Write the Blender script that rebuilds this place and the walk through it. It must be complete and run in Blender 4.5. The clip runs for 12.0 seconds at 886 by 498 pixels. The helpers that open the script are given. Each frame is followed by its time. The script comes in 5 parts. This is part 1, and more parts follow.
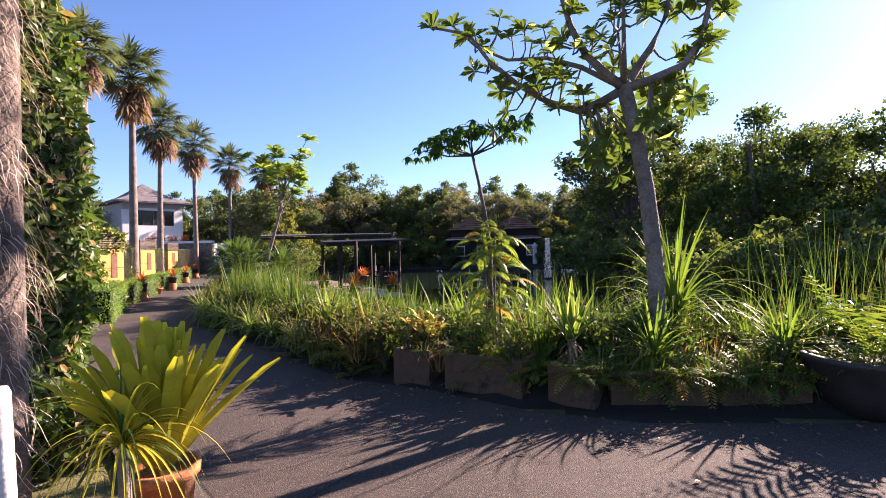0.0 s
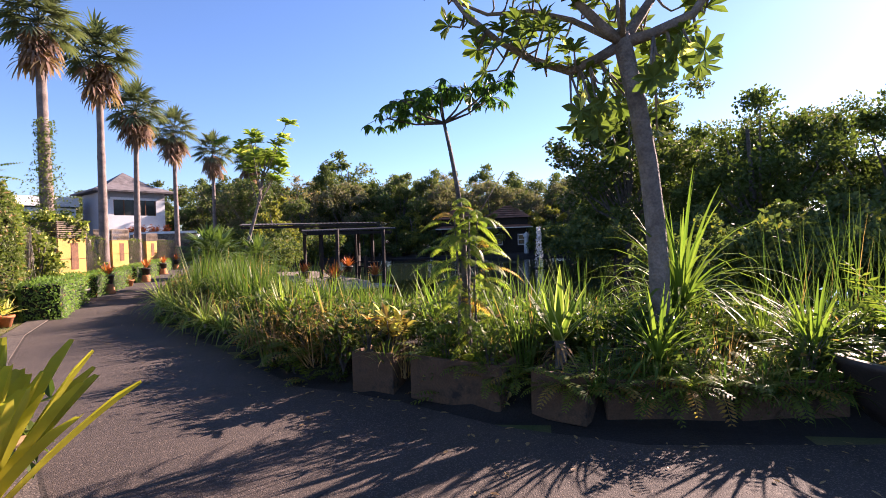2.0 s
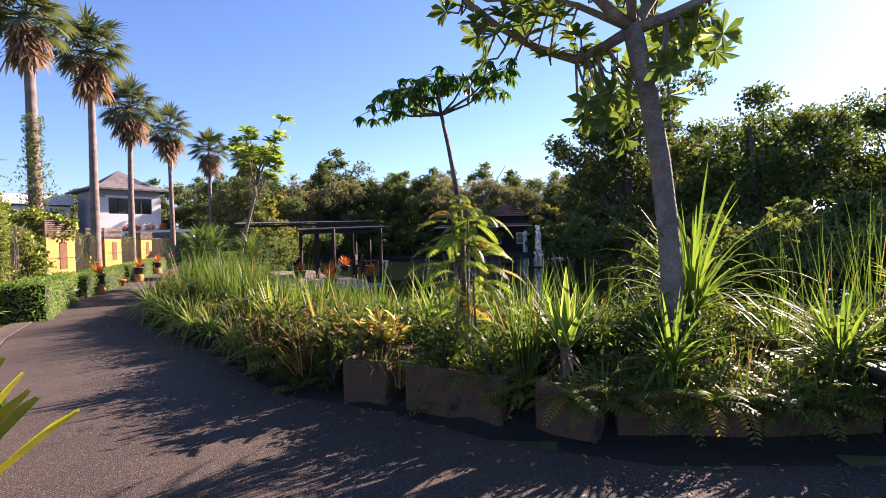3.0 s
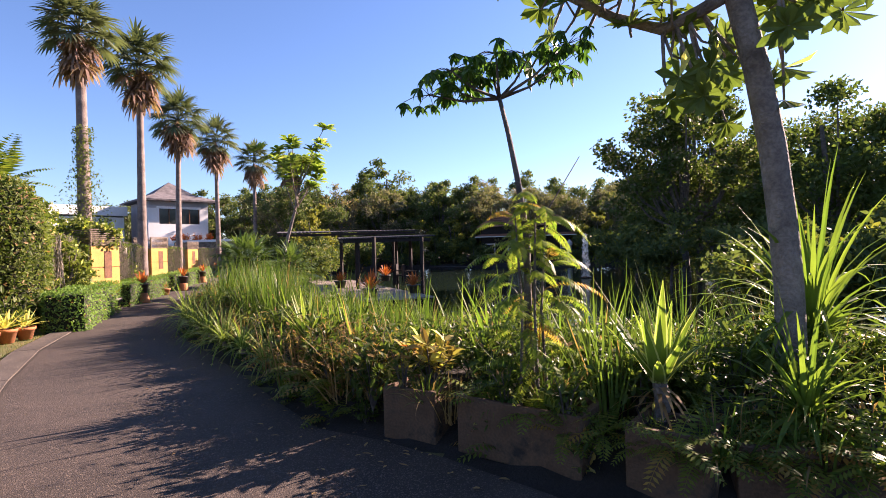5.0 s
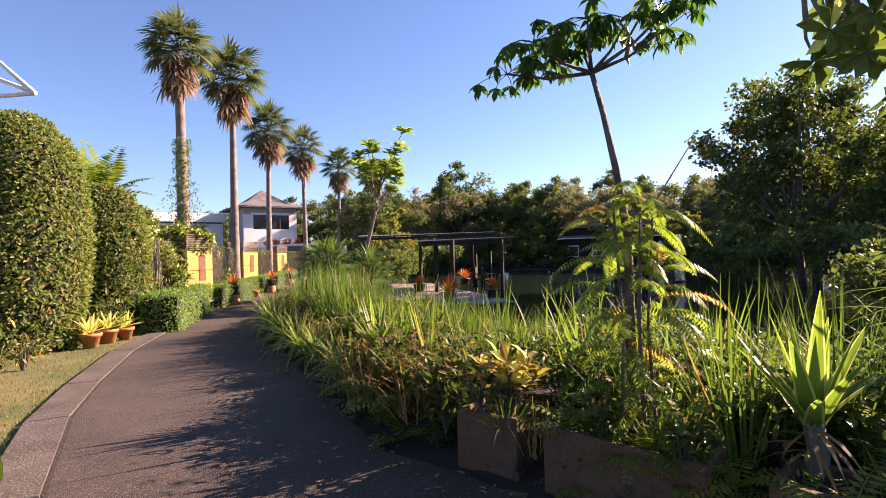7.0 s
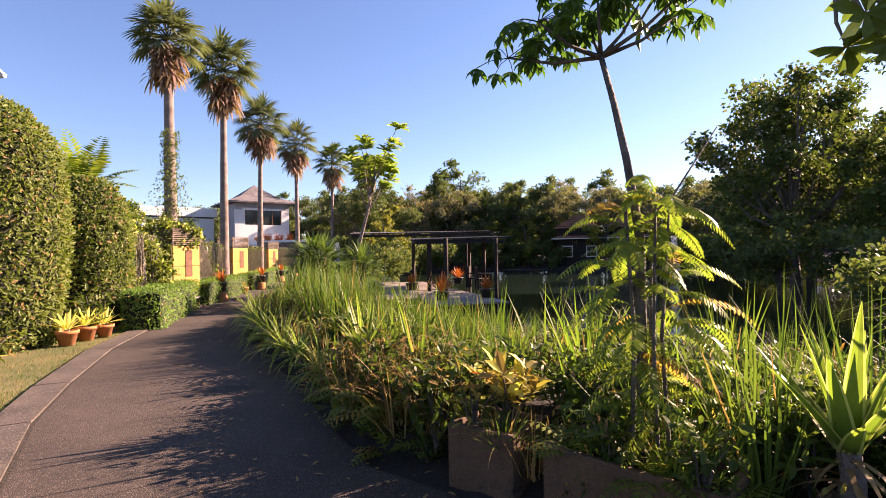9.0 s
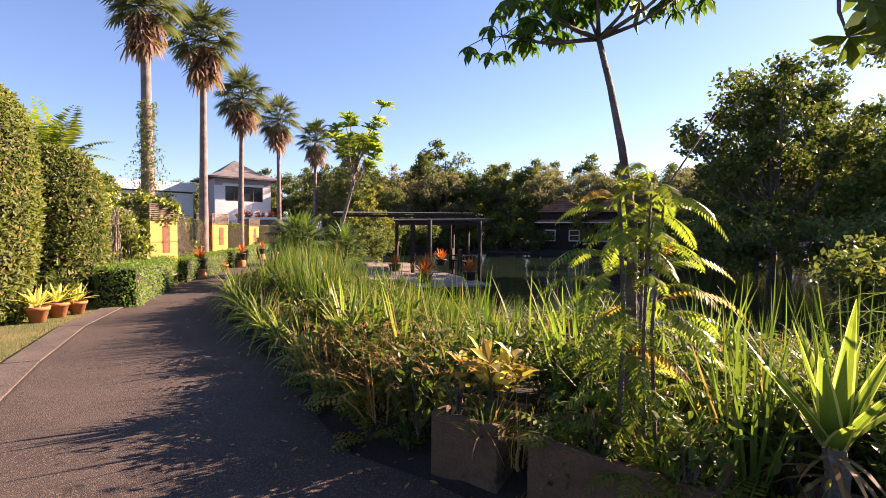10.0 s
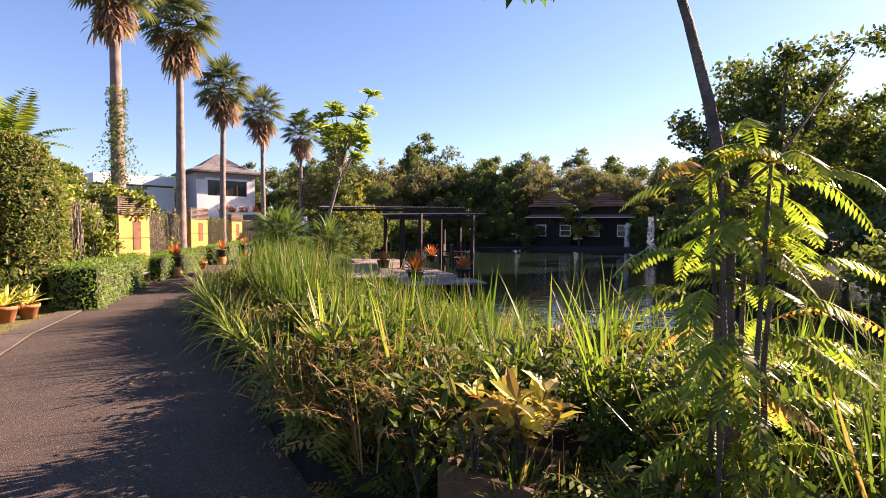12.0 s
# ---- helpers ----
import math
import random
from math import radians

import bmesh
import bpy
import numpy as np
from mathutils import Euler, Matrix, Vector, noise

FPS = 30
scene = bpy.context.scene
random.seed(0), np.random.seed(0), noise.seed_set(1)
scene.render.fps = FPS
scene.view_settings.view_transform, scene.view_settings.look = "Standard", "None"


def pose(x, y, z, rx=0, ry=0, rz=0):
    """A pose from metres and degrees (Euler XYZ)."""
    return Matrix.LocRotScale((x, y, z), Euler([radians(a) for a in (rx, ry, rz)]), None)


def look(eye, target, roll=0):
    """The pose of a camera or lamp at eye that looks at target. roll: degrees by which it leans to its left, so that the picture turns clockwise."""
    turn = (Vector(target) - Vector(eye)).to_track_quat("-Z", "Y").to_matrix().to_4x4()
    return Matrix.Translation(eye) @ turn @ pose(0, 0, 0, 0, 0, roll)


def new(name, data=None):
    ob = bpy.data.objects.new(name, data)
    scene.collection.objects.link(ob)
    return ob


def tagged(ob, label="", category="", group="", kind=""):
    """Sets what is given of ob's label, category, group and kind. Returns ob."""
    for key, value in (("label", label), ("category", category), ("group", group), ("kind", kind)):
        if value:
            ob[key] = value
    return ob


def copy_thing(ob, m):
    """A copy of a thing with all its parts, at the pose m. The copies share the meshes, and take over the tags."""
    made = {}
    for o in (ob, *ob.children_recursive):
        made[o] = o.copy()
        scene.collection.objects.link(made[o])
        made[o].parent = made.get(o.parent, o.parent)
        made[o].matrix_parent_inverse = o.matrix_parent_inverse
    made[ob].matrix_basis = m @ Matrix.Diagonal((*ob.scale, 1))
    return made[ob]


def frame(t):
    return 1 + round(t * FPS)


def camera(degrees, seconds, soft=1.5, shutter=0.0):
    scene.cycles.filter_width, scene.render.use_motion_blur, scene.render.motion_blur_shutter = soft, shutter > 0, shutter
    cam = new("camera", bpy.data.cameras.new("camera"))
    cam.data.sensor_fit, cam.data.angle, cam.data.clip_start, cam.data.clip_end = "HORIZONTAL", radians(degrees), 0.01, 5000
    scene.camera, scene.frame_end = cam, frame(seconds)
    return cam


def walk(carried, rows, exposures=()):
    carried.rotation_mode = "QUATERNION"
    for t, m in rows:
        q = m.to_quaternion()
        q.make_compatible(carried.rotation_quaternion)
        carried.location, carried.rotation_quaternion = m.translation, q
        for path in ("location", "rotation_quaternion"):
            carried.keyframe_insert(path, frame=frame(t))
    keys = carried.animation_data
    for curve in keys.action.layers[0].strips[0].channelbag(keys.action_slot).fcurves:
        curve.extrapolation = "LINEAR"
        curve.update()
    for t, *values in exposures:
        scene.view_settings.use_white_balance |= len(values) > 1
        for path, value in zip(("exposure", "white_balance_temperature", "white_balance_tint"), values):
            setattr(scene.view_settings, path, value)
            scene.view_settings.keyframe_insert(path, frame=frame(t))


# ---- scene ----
cam = camera(82.0, 12.0, soft=0.9)
PATH = [
    (0, (1.342, 0.956, 1.679), (0.946, 2.916, 1.681), -1.2),
    (0.5, (1.307, 1.235, 1.675), (0.918, 3.197, 1.674), -1.5),
    (1, (1.29, 1.48, 1.656), (0.905, 3.443, 1.648), -1.7),
    (1.5, (1.375, 1.757, 1.641), (0.996, 3.721, 1.609), -1.9),
    (2, (1.427, 1.963, 1.611), (1.058, 3.928, 1.574), -1.4),
    (2.5, (1.396, 2.164, 1.615), (1.033, 4.13, 1.57), -1.4),
    (4.3, (1.247, 2.763, 1.639), (0.866, 4.727, 1.629), -1.0),
    (4.5, (1.171, 2.87, 1.629), (0.759, 4.827, 1.627), -1.0),
    (5, (1.067, 3.086, 1.601), (0.553, 5.019, 1.6), -1.4),
    (5.5, (1.058, 3.263, 1.593), (0.458, 5.171, 1.595), -1.6),
    (6, (1.046, 3.394, 1.588), (0.368, 5.276, 1.594), -1.6),
    (6.5, (0.999, 3.537, 1.577), (0.235, 5.385, 1.59), -1.7),
    (7, (0.911, 3.635, 1.601), (0.102, 5.464, 1.619), -1.7),
    (9, (0.783, 3.944, 1.609), (-0.003, 5.783, 1.62), -0.9),
    (9.5, (0.746, 3.968, 1.627), (0.002, 5.824, 1.604), -0.1),
    (10, (0.716, 4.031, 1.636), (-0.008, 5.894, 1.572), 0.4),
    (10.5, (0.598, 4.176, 1.64), (-0.112, 6.043, 1.551), 0.6),
    (11, (0.495, 4.376, 1.622), (-0.207, 6.246, 1.524), 0.4),
    (11.5, (0.403, 4.565, 1.631), (-0.288, 6.439, 1.535), 0.3),
    (12, (0.286, 4.836, 1.62), (-0.394, 6.715, 1.538), 0.3),
]
walk(cam, [(t, look(eye, target, roll)) for t, eye, target, roll in PATH],
     exposures=[(0, 2.22, 6500, 30), (6, 2.22, 6850, 30), (9, 2.32, 7500, 33), (12, 2.32, 7500, 33)])

# ---- world, sun, exposure ----
SUN_AZ, SUN_EL = 40.0, 24.0
world = bpy.data.worlds.new("world")
scene.world = world
world.use_nodes = True
wn = world.node_tree.nodes
sky = wn.new("ShaderNodeTexSky")
sky.sky_type = 'NISHITA'
sky.sun_disc = False
sky.sun_elevation = radians(SUN_EL)
sky.sun_rotation = radians(SUN_AZ)
sky.air_density, sky.dust_density, sky.ozone_density = 1.0, 0.2, 6.0
world.node_tree.links.new(sky.outputs[0], wn["Background"].inputs[0])
wn["Background"].inputs[1].default_value = 0.052
sun_data = bpy.data.lights.new("sun", 'SUN')
sun_data.energy, sun_data.angle, sun_data.color = 5.0, radians(0.53), (1.0, 0.83, 0.66)
sun = new("sun", sun_data)
SUN_DIR = Vector((math.sin(radians(SUN_AZ)) * math.cos(radians(SUN_EL)), math.cos(radians(SUN_AZ)) * math.cos(radians(SUN_EL)), math.sin(radians(SUN_EL))))
sun.matrix_world = look(SUN_DIR * 60, (0, 0, 0))

# ---- materials ----


def surface(name, base, rough=0.8, dark=0.6, scale=4.0, fine=60.0, bump=0.3, tint=None, metallic=0.0, island=0.0, stain=None, stain_scale=1.2):
    """A procedural surface: base colour varied by coarse stains and fine grain, with relief."""
    m = bpy.data.materials.new(name)
    m.use_nodes = True
    nt = m.node_tree
    n, l = nt.nodes, nt.links
    b = n["Principled BSDF"]
    b.inputs["Roughness"].default_value = rough
    b.inputs["Metallic"].default_value = metallic
    tc = n.new("ShaderNodeTexCoord")
    coarse = n.new("ShaderNodeTexNoise")
    coarse.inputs["Scale"].default_value, coarse.inputs["Detail"].default_value = scale, 6
    grain = n.new("ShaderNodeTexNoise")
    grain.inputs["Scale"].default_value, grain.inputs["Detail"].default_value = fine, 4
    l.new(tc.outputs["Object"], coarse.inputs["Vector"])
    l.new(tc.outputs["Object"], grain.inputs["Vector"])
    ramp = n.new("ShaderNodeValToRGB")
    ramp.color_ramp.elements[0].position, ramp.color_ramp.elements[1].position = 0.3, 0.7
    ramp.color_ramp.elements[0].color = (*[c * dark for c in base], 1)
    ramp.color_ramp.elements[1].color = (*(tint or base), 1)
    l.new(coarse.outputs["Fac"], ramp.inputs["Fac"])
    mix = n.new("ShaderNodeMix")
    mix.data_type, mix.blend_type = 'RGBA', 'MULTIPLY'
    mix.inputs["Factor"].default_value = 0.6
    gr = n.new("ShaderNodeValToRGB")
    gr.color_ramp.elements[0].position, gr.color_ramp.elements[1].position = 0.35, 0.65
    gr.color_ramp.elements[0].color = (0.55, 0.55, 0.55, 1)
    l.new(grain.outputs["Fac"], gr.inputs["Fac"])
    l.new(ramp.outputs["Color"], mix.inputs["A"])
    l.new(gr.outputs["Color"], mix.inputs["B"])
    last = mix.outputs["Result"]
    if stain:
        sn = n.new("ShaderNodeTexNoise")
        sn.inputs["Scale"].default_value, sn.inputs["Detail"].default_value, sn.inputs["Roughness"].default_value = stain_scale, 8, 0.7
        l.new(tc.outputs["Object"], sn.inputs["Vector"])
        sr = n.new("ShaderNodeValToRGB")
        sr.color_ramp.elements[0].position, sr.color_ramp.elements[1].position = 0.5, 0.66
        l.new(sn.outputs["Fac"], sr.inputs["Fac"])
        sm = n.new("ShaderNodeMix")
        sm.data_type = 'RGBA'
        l.new(sr.outputs["Color"], sm.inputs["Factor"])
        l.new(last, sm.inputs["A"])
        sm.inputs["B"].default_value = (*stain, 1)
        last = sm.outputs["Result"]
    l.new(last, b.inputs["Base Color"])
    bn = n.new("ShaderNodeBump")
    bn.inputs["Strength"].default_value, bn.inputs["Distance"].default_value = bump, 0.02
    l.new(grain.outputs["Fac"], bn.inputs["Height"])
    l.new(bn.outputs["Normal"], b.inputs["Normal"])
    return m


def leafy(name, a, b_col, trans=0.45, rough=0.45, glow=1.6):
    """Leaf material: colour varies leaf by leaf, light shines through."""
    m = bpy.data.materials.new(name)
    m.use_nodes = True
    nt = m.node_tree
    n, l = nt.nodes, nt.links
    b = n["Principled BSDF"]
    b.inputs["Roughness"].default_value = rough
    b.inputs["Specular IOR Level"].default_value = 0.14
    geo = n.new("ShaderNodeNewGeometry")
    ramp = n.new("ShaderNodeValToRGB")
    ramp.color_ramp.elements[0].color = (*a, 1)
    ramp.color_ramp.elements[1].color = (*b_col, 1)
    info_node = n.new("ShaderNodeObjectInfo")
    both = n.new("ShaderNodeMath")
    l.new(geo.outputs["Random Per Island"], both.inputs[0])
    l.new(info_node.outputs["Random"], both.inputs[1])
    wrap = n.new("ShaderNodeMath")
    wrap.operation = 'PINGPONG'
    wrap.inputs[1].default_value = 1.0
    l.new(both.outputs[0], wrap.inputs[0])
    l.new(wrap.outputs[0], ramp.inputs["Fac"])
    tc = n.new("ShaderNodeTexCoord")
    ns = n.new("ShaderNodeTexNoise")
    ns.inputs["Scale"].default_value, ns.inputs["Detail"].default_value = 9.0, 4
    l.new(tc.outputs["Object"], ns.inputs["Vector"])
    mul = n.new("ShaderNodeMix")
    mul.data_type, mul.blend_type = 'RGBA', 'OVERLAY'
    mul.inputs["Factor"].default_value = 0.35
    l.new(ramp.outputs["Color"], mul.inputs["A"])
    l.new(ns.outputs["Fac"], mul.inputs["B"])
    l.new(mul.outputs["Result"], b.inputs["Base Color"])
    tr = n.new("ShaderNodeBsdfTranslucent")
    warm = n.new("ShaderNodeMix")
    warm.data_type, warm.blend_type = 'RGBA', 'MULTIPLY'
    warm.inputs["Factor"].default_value = 1.0
    l.new(mul.outputs["Result"], warm.inputs["A"])
    warm.inputs["B"].default_value = (1.18 * glow, 1.3 * glow, 0.6 * glow, 1)
    l.new(warm.outputs["Result"], tr.inputs["Color"])
    mixs = n.new("ShaderNodeMixShader")
    mixs.inputs[0].default_value = trans
    l.new(b.outputs[0], mixs.inputs[1])
    l.new(tr.outputs[0], mixs.inputs[2])
    l.new(mixs.outputs[0], n["Material Output"].inputs["Surface"])
    return m


M = dict(
    asphalt=surface("asphalt", (0.042, 0.029, 0.022), 0.88, 0.65, 0.9, 120, 0.55, (0.064, 0.045, 0.034), stain=(0.03, 0.021, 0.016), stain_scale=2.2),
    joint=surface("joint_sealant", (0.02, 0.02, 0.02), 0.9),
    kerb=surface("kerb_concrete", (0.066, 0.05, 0.04), 0.9, 0.5, 1.6, 60, 0.5, (0.11, 0.084, 0.067), stain=(0.05, 0.042, 0.035), stain_scale=2.5),
    soil=surface("soil", (0.035, 0.025, 0.018), 0.95, 0.5, 2.0, 40, 0.8),
    lawn=surface("lawn", (0.10, 0.14, 0.03), 0.95, 0.6, 1.0, 50, 0.8, (0.20, 0.155, 0.06)),
    concrete=surface("planter_concrete", (0.12, 0.062, 0.031), 0.9, 0.6, 3.0, 50, 0.6, (0.2, 0.112, 0.062), stain=(0.025, 0.018, 0.013), stain_scale=3.0),
    yellow=surface("yellow_limewash", (0.56, 0.32, 0.075), 0.9, 0.7, 1.5, 40, 0.3, (0.66, 0.40, 0.11), stain=(0.38, 0.22, 0.07), stain_scale=1.6),
    rust=surface("rust_stain", (0.20, 0.09, 0.045), 0.9, 0.5, 6, 60, 0.4),
    lath=surface("weathered_lath", (0.16, 0.12, 0.09), 0.9, 0.5, 6, 60, 0.4, (0.25, 0.19, 0.14)),
    twig=surface("dry_twig", (0.36, 0.30, 0.23), 0.9, 0.6, 6, 60, 0.3, (0.5, 0.43, 0.34)),
    bark=surface("grey_bark", (0.20, 0.165, 0.14), 0.9, 0.55, 5, 40, 0.9, (0.28, 0.235, 0.2)),
    darkbark=surface("dark_bark", (0.10, 0.085, 0.075), 0.9, 0.55, 8, 50, 0.9, (0.16, 0.14, 0.12)),
    palmbark=surface("palm_bark", (0.20, 0.155, 0.135), 0.9, 0.6, 4, 30, 0.9, (0.27, 0.21, 0.185)),
    moss=surface("dry_moss", (0.13, 0.10, 0.085), 0.95, 0.5, 8, 60, 0.8, (0.20, 0.155, 0.13)),
    terracotta=surface("terracotta", (0.50, 0.17, 0.06), 0.85, 0.7, 5, 60, 0.3, (0.58, 0.22, 0.08)),
    darkpot=surface("dark_glazed_pot", (0.06, 0.045, 0.04), 0.6, 0.6, 5, 50, 0.2),
    white=surface("white_render", (0.80, 0.80, 0.80), 0.9, 0.9, 1.0, 30, 0.1),
    whitewood=surface("white_paint", (0.72, 0.70, 0.66), 0.7, 0.8, 5, 40, 0.2),
    grey=surface("grey_and_shaded_render", (0.42, 0.40, 0.42), 0.9, 0.9, 1.0, 30, 0.1),
    slate=surface("roof_shingle", (0.13, 0.115, 0.12), 0.9, 0.6, 2.0, 12, 0.5, (0.19, 0.17, 0.175)),
    redtile=surface("red_roof_tile", (0.30, 0.12, 0.07), 0.9, 0.6, 2.0, 12, 0.5, (0.38, 0.16, 0.09)),
    sheet=surface("corrugated_sheet", (0.03, 0.028, 0.03), 0.85, 0.6, 2, 30, 0.2, (0.05, 0.047, 0.05)),
    timber=surface("dark_timber", (0.028, 0.02, 0.016), 0.95, 0.6, 6, 50, 0.4),
    deck=surface("weathered_deck", (0.30, 0.24, 0.20), 0.85, 0.6, 3, 50, 0.4, (0.38, 0.31, 0.26)),
    glassdark=surface("dark_window", (0.03, 0.035, 0.035), 0.1, 0.8, 2, 10, 0.0),
    # near-black filling: the shade inside dense foliage is put into this colour
    core=surface("inner_shade_fill", (0.03, 0.035, 0.015), 1.0, 0.6, 5, 30, 0.5),
)


def add_chips(m, scale, light, share):
    """Scatters pale stone chips over a surface."""
    n, l = m.node_tree.nodes, m.node_tree.links
    b = n["Principled BSDF"]
    link = b.inputs["Base Color"].links[0]
    tc = n.new("ShaderNodeTexCoord")
    vo = n.new("ShaderNodeTexVoronoi")
    vo.inputs["Scale"].default_value = scale
    l.new(tc.outputs["Object"], vo.inputs["Vector"])
    sep = n.new("ShaderNodeSeparateColor")
    l.new(vo.outputs["Color"], sep.inputs[0])
    ramp = n.new("ShaderNodeValToRGB")
    ramp.color_ramp.elements[0].position, ramp.color_ramp.elements[1].position = 1 - share, 1 - share * 0.4
    l.new(sep.outputs[0], ramp.inputs["Fac"])
    mix = n.new("ShaderNodeMix")
    mix.data_type = 'RGBA'
    l.new(ramp.outputs["Color"], mix.inputs["Factor"])
    l.new(link.from_socket, mix.inputs["A"])
    mix.inputs["B"].default_value = (*light, 1)
    l.new(mix.outputs["Result"], b.inputs["Base Color"])


add_chips(M["asphalt"], 110.0, (0.11, 0.082, 0.064), 0.22)
add_chips(M["kerb"], 80.0, (0.15, 0.12, 0.095), 0.14)
L_ = dict(
    grass=leafy("grass_blade", (0.04, 0.09, 0.018), (0.095, 0.14, 0.032), 0.36, 0.45, 1.3),
    strap=leafy("strap_leaf", (0.055, 0.115, 0.02), (0.13, 0.18, 0.035), 0.42, 0.42, 1.45),
    margin=leafy("leaf_margin", (0.30, 0.35, 0.11), (0.40, 0.42, 0.17), 0.4, 0.45, 1.3),
    brom=leafy("yellow_bromeliad_leaf", (0.24, 0.25, 0.02), (0.50, 0.43, 0.05), 0.42, 0.35, 1.15),
    orange=leafy("orange_bromeliad_leaf", (0.40, 0.075, 0.03), (0.52, 0.17, 0.05), 0.3, 0.45, 1.1),
    croton=leafy("croton_leaf", (0.24, 0.08, 0.035), (0.30, 0.27, 0.08), 0.3, 0.45, 1.1),
    pale=leafy("pale_yellow_leaf", (0.45, 0.42, 0.10), (0.60, 0.55, 0.22)),
    fern=leafy("fern_frond", (0.055, 0.105, 0.016), (0.15, 0.17, 0.035), 0.42),
    rustfern=leafy("rusty_frond", (0.30, 0.14, 0.05), (0.28, 0.20, 0.05)),
    shrub=leafy("shrub_leaf", (0.028, 0.06, 0.012), (0.075, 0.10, 0.025), 0.36),
    dry=leafy("dry_leaf", (0.22, 0.13, 0.06), (0.30, 0.20, 0.10), 0.3),
    tree=leafy("tree_leaf", (0.045, 0.085, 0.02), (0.11, 0.145, 0.04), 0.32, 0.35, 1.5),
    umbrella=leafy("umbrella_leaf", (0.035, 0.085, 0.02), (0.06, 0.12, 0.03), 0.35, 0.35),
    topiary=leafy("topiary_leaf", (0.05, 0.085, 0.018), (0.13, 0.155, 0.04), 0.32),
    hedge=leafy("hedge_leaf", (0.07, 0.14, 0.03), (0.14, 0.22, 0.06), 0.35),
    palm=leafy("palm_fan", (0.065, 0.09, 0.05), (0.14, 0.16, 0.10), 0.3, 0.45, 1.2),
    skirt=leafy("dead_palm_skirt", (0.15, 0.09, 0.07), (0.27, 0.18, 0.14), 0.25, 0.8),
    far=leafy("far_foliage", (0.05, 0.085, 0.028), (0.11, 0.135, 0.05), 0.35, 0.6, 1.15),
    faryellow=leafy("far_yellow_foliage", (0.14, 0.15, 0.03), (0.23, 0.22, 0.05), 0.35, 0.6, 1.2),
    fargrey=leafy("far_grey_foliage", (0.12, 0.12, 0.075), (0.19, 0.17, 0.11), 0.35, 0.7, 1.1),
    feather=leafy("feather_leaf", (0.07, 0.13, 0.02), (0.19, 0.22, 0.045), 0.44, 0.4, 1.5),
    darkpalm=leafy("dark_palm_fan", (0.045, 0.085, 0.022), (0.10, 0.15, 0.045), 0.3, 0.4, 1.2),
    paletree=leafy("pale_whorl_leaf", (0.09, 0.15, 0.03), (0.20, 0.25, 0.06), 0.45, 0.4, 1.4),
    bank=leafy("bank_foliage", (0.03, 0.055, 0.014), (0.075, 0.10, 0.028), 0.35, 0.6, 1.2),
    climber=leafy("column_climber_leaf", (0.028, 0.06, 0.014), (0.075, 0.115, 0.03), 0.3, 0.35, 1.4),
    moss=leafy("moss_strand", (0.36, 0.28, 0.23), (0.52, 0.42, 0.36), 0.25, 0.9, 0.9),
)

# ---- mesh helpers ----
RNG = random.Random(7)
UP = Vector((0, 0, 1))


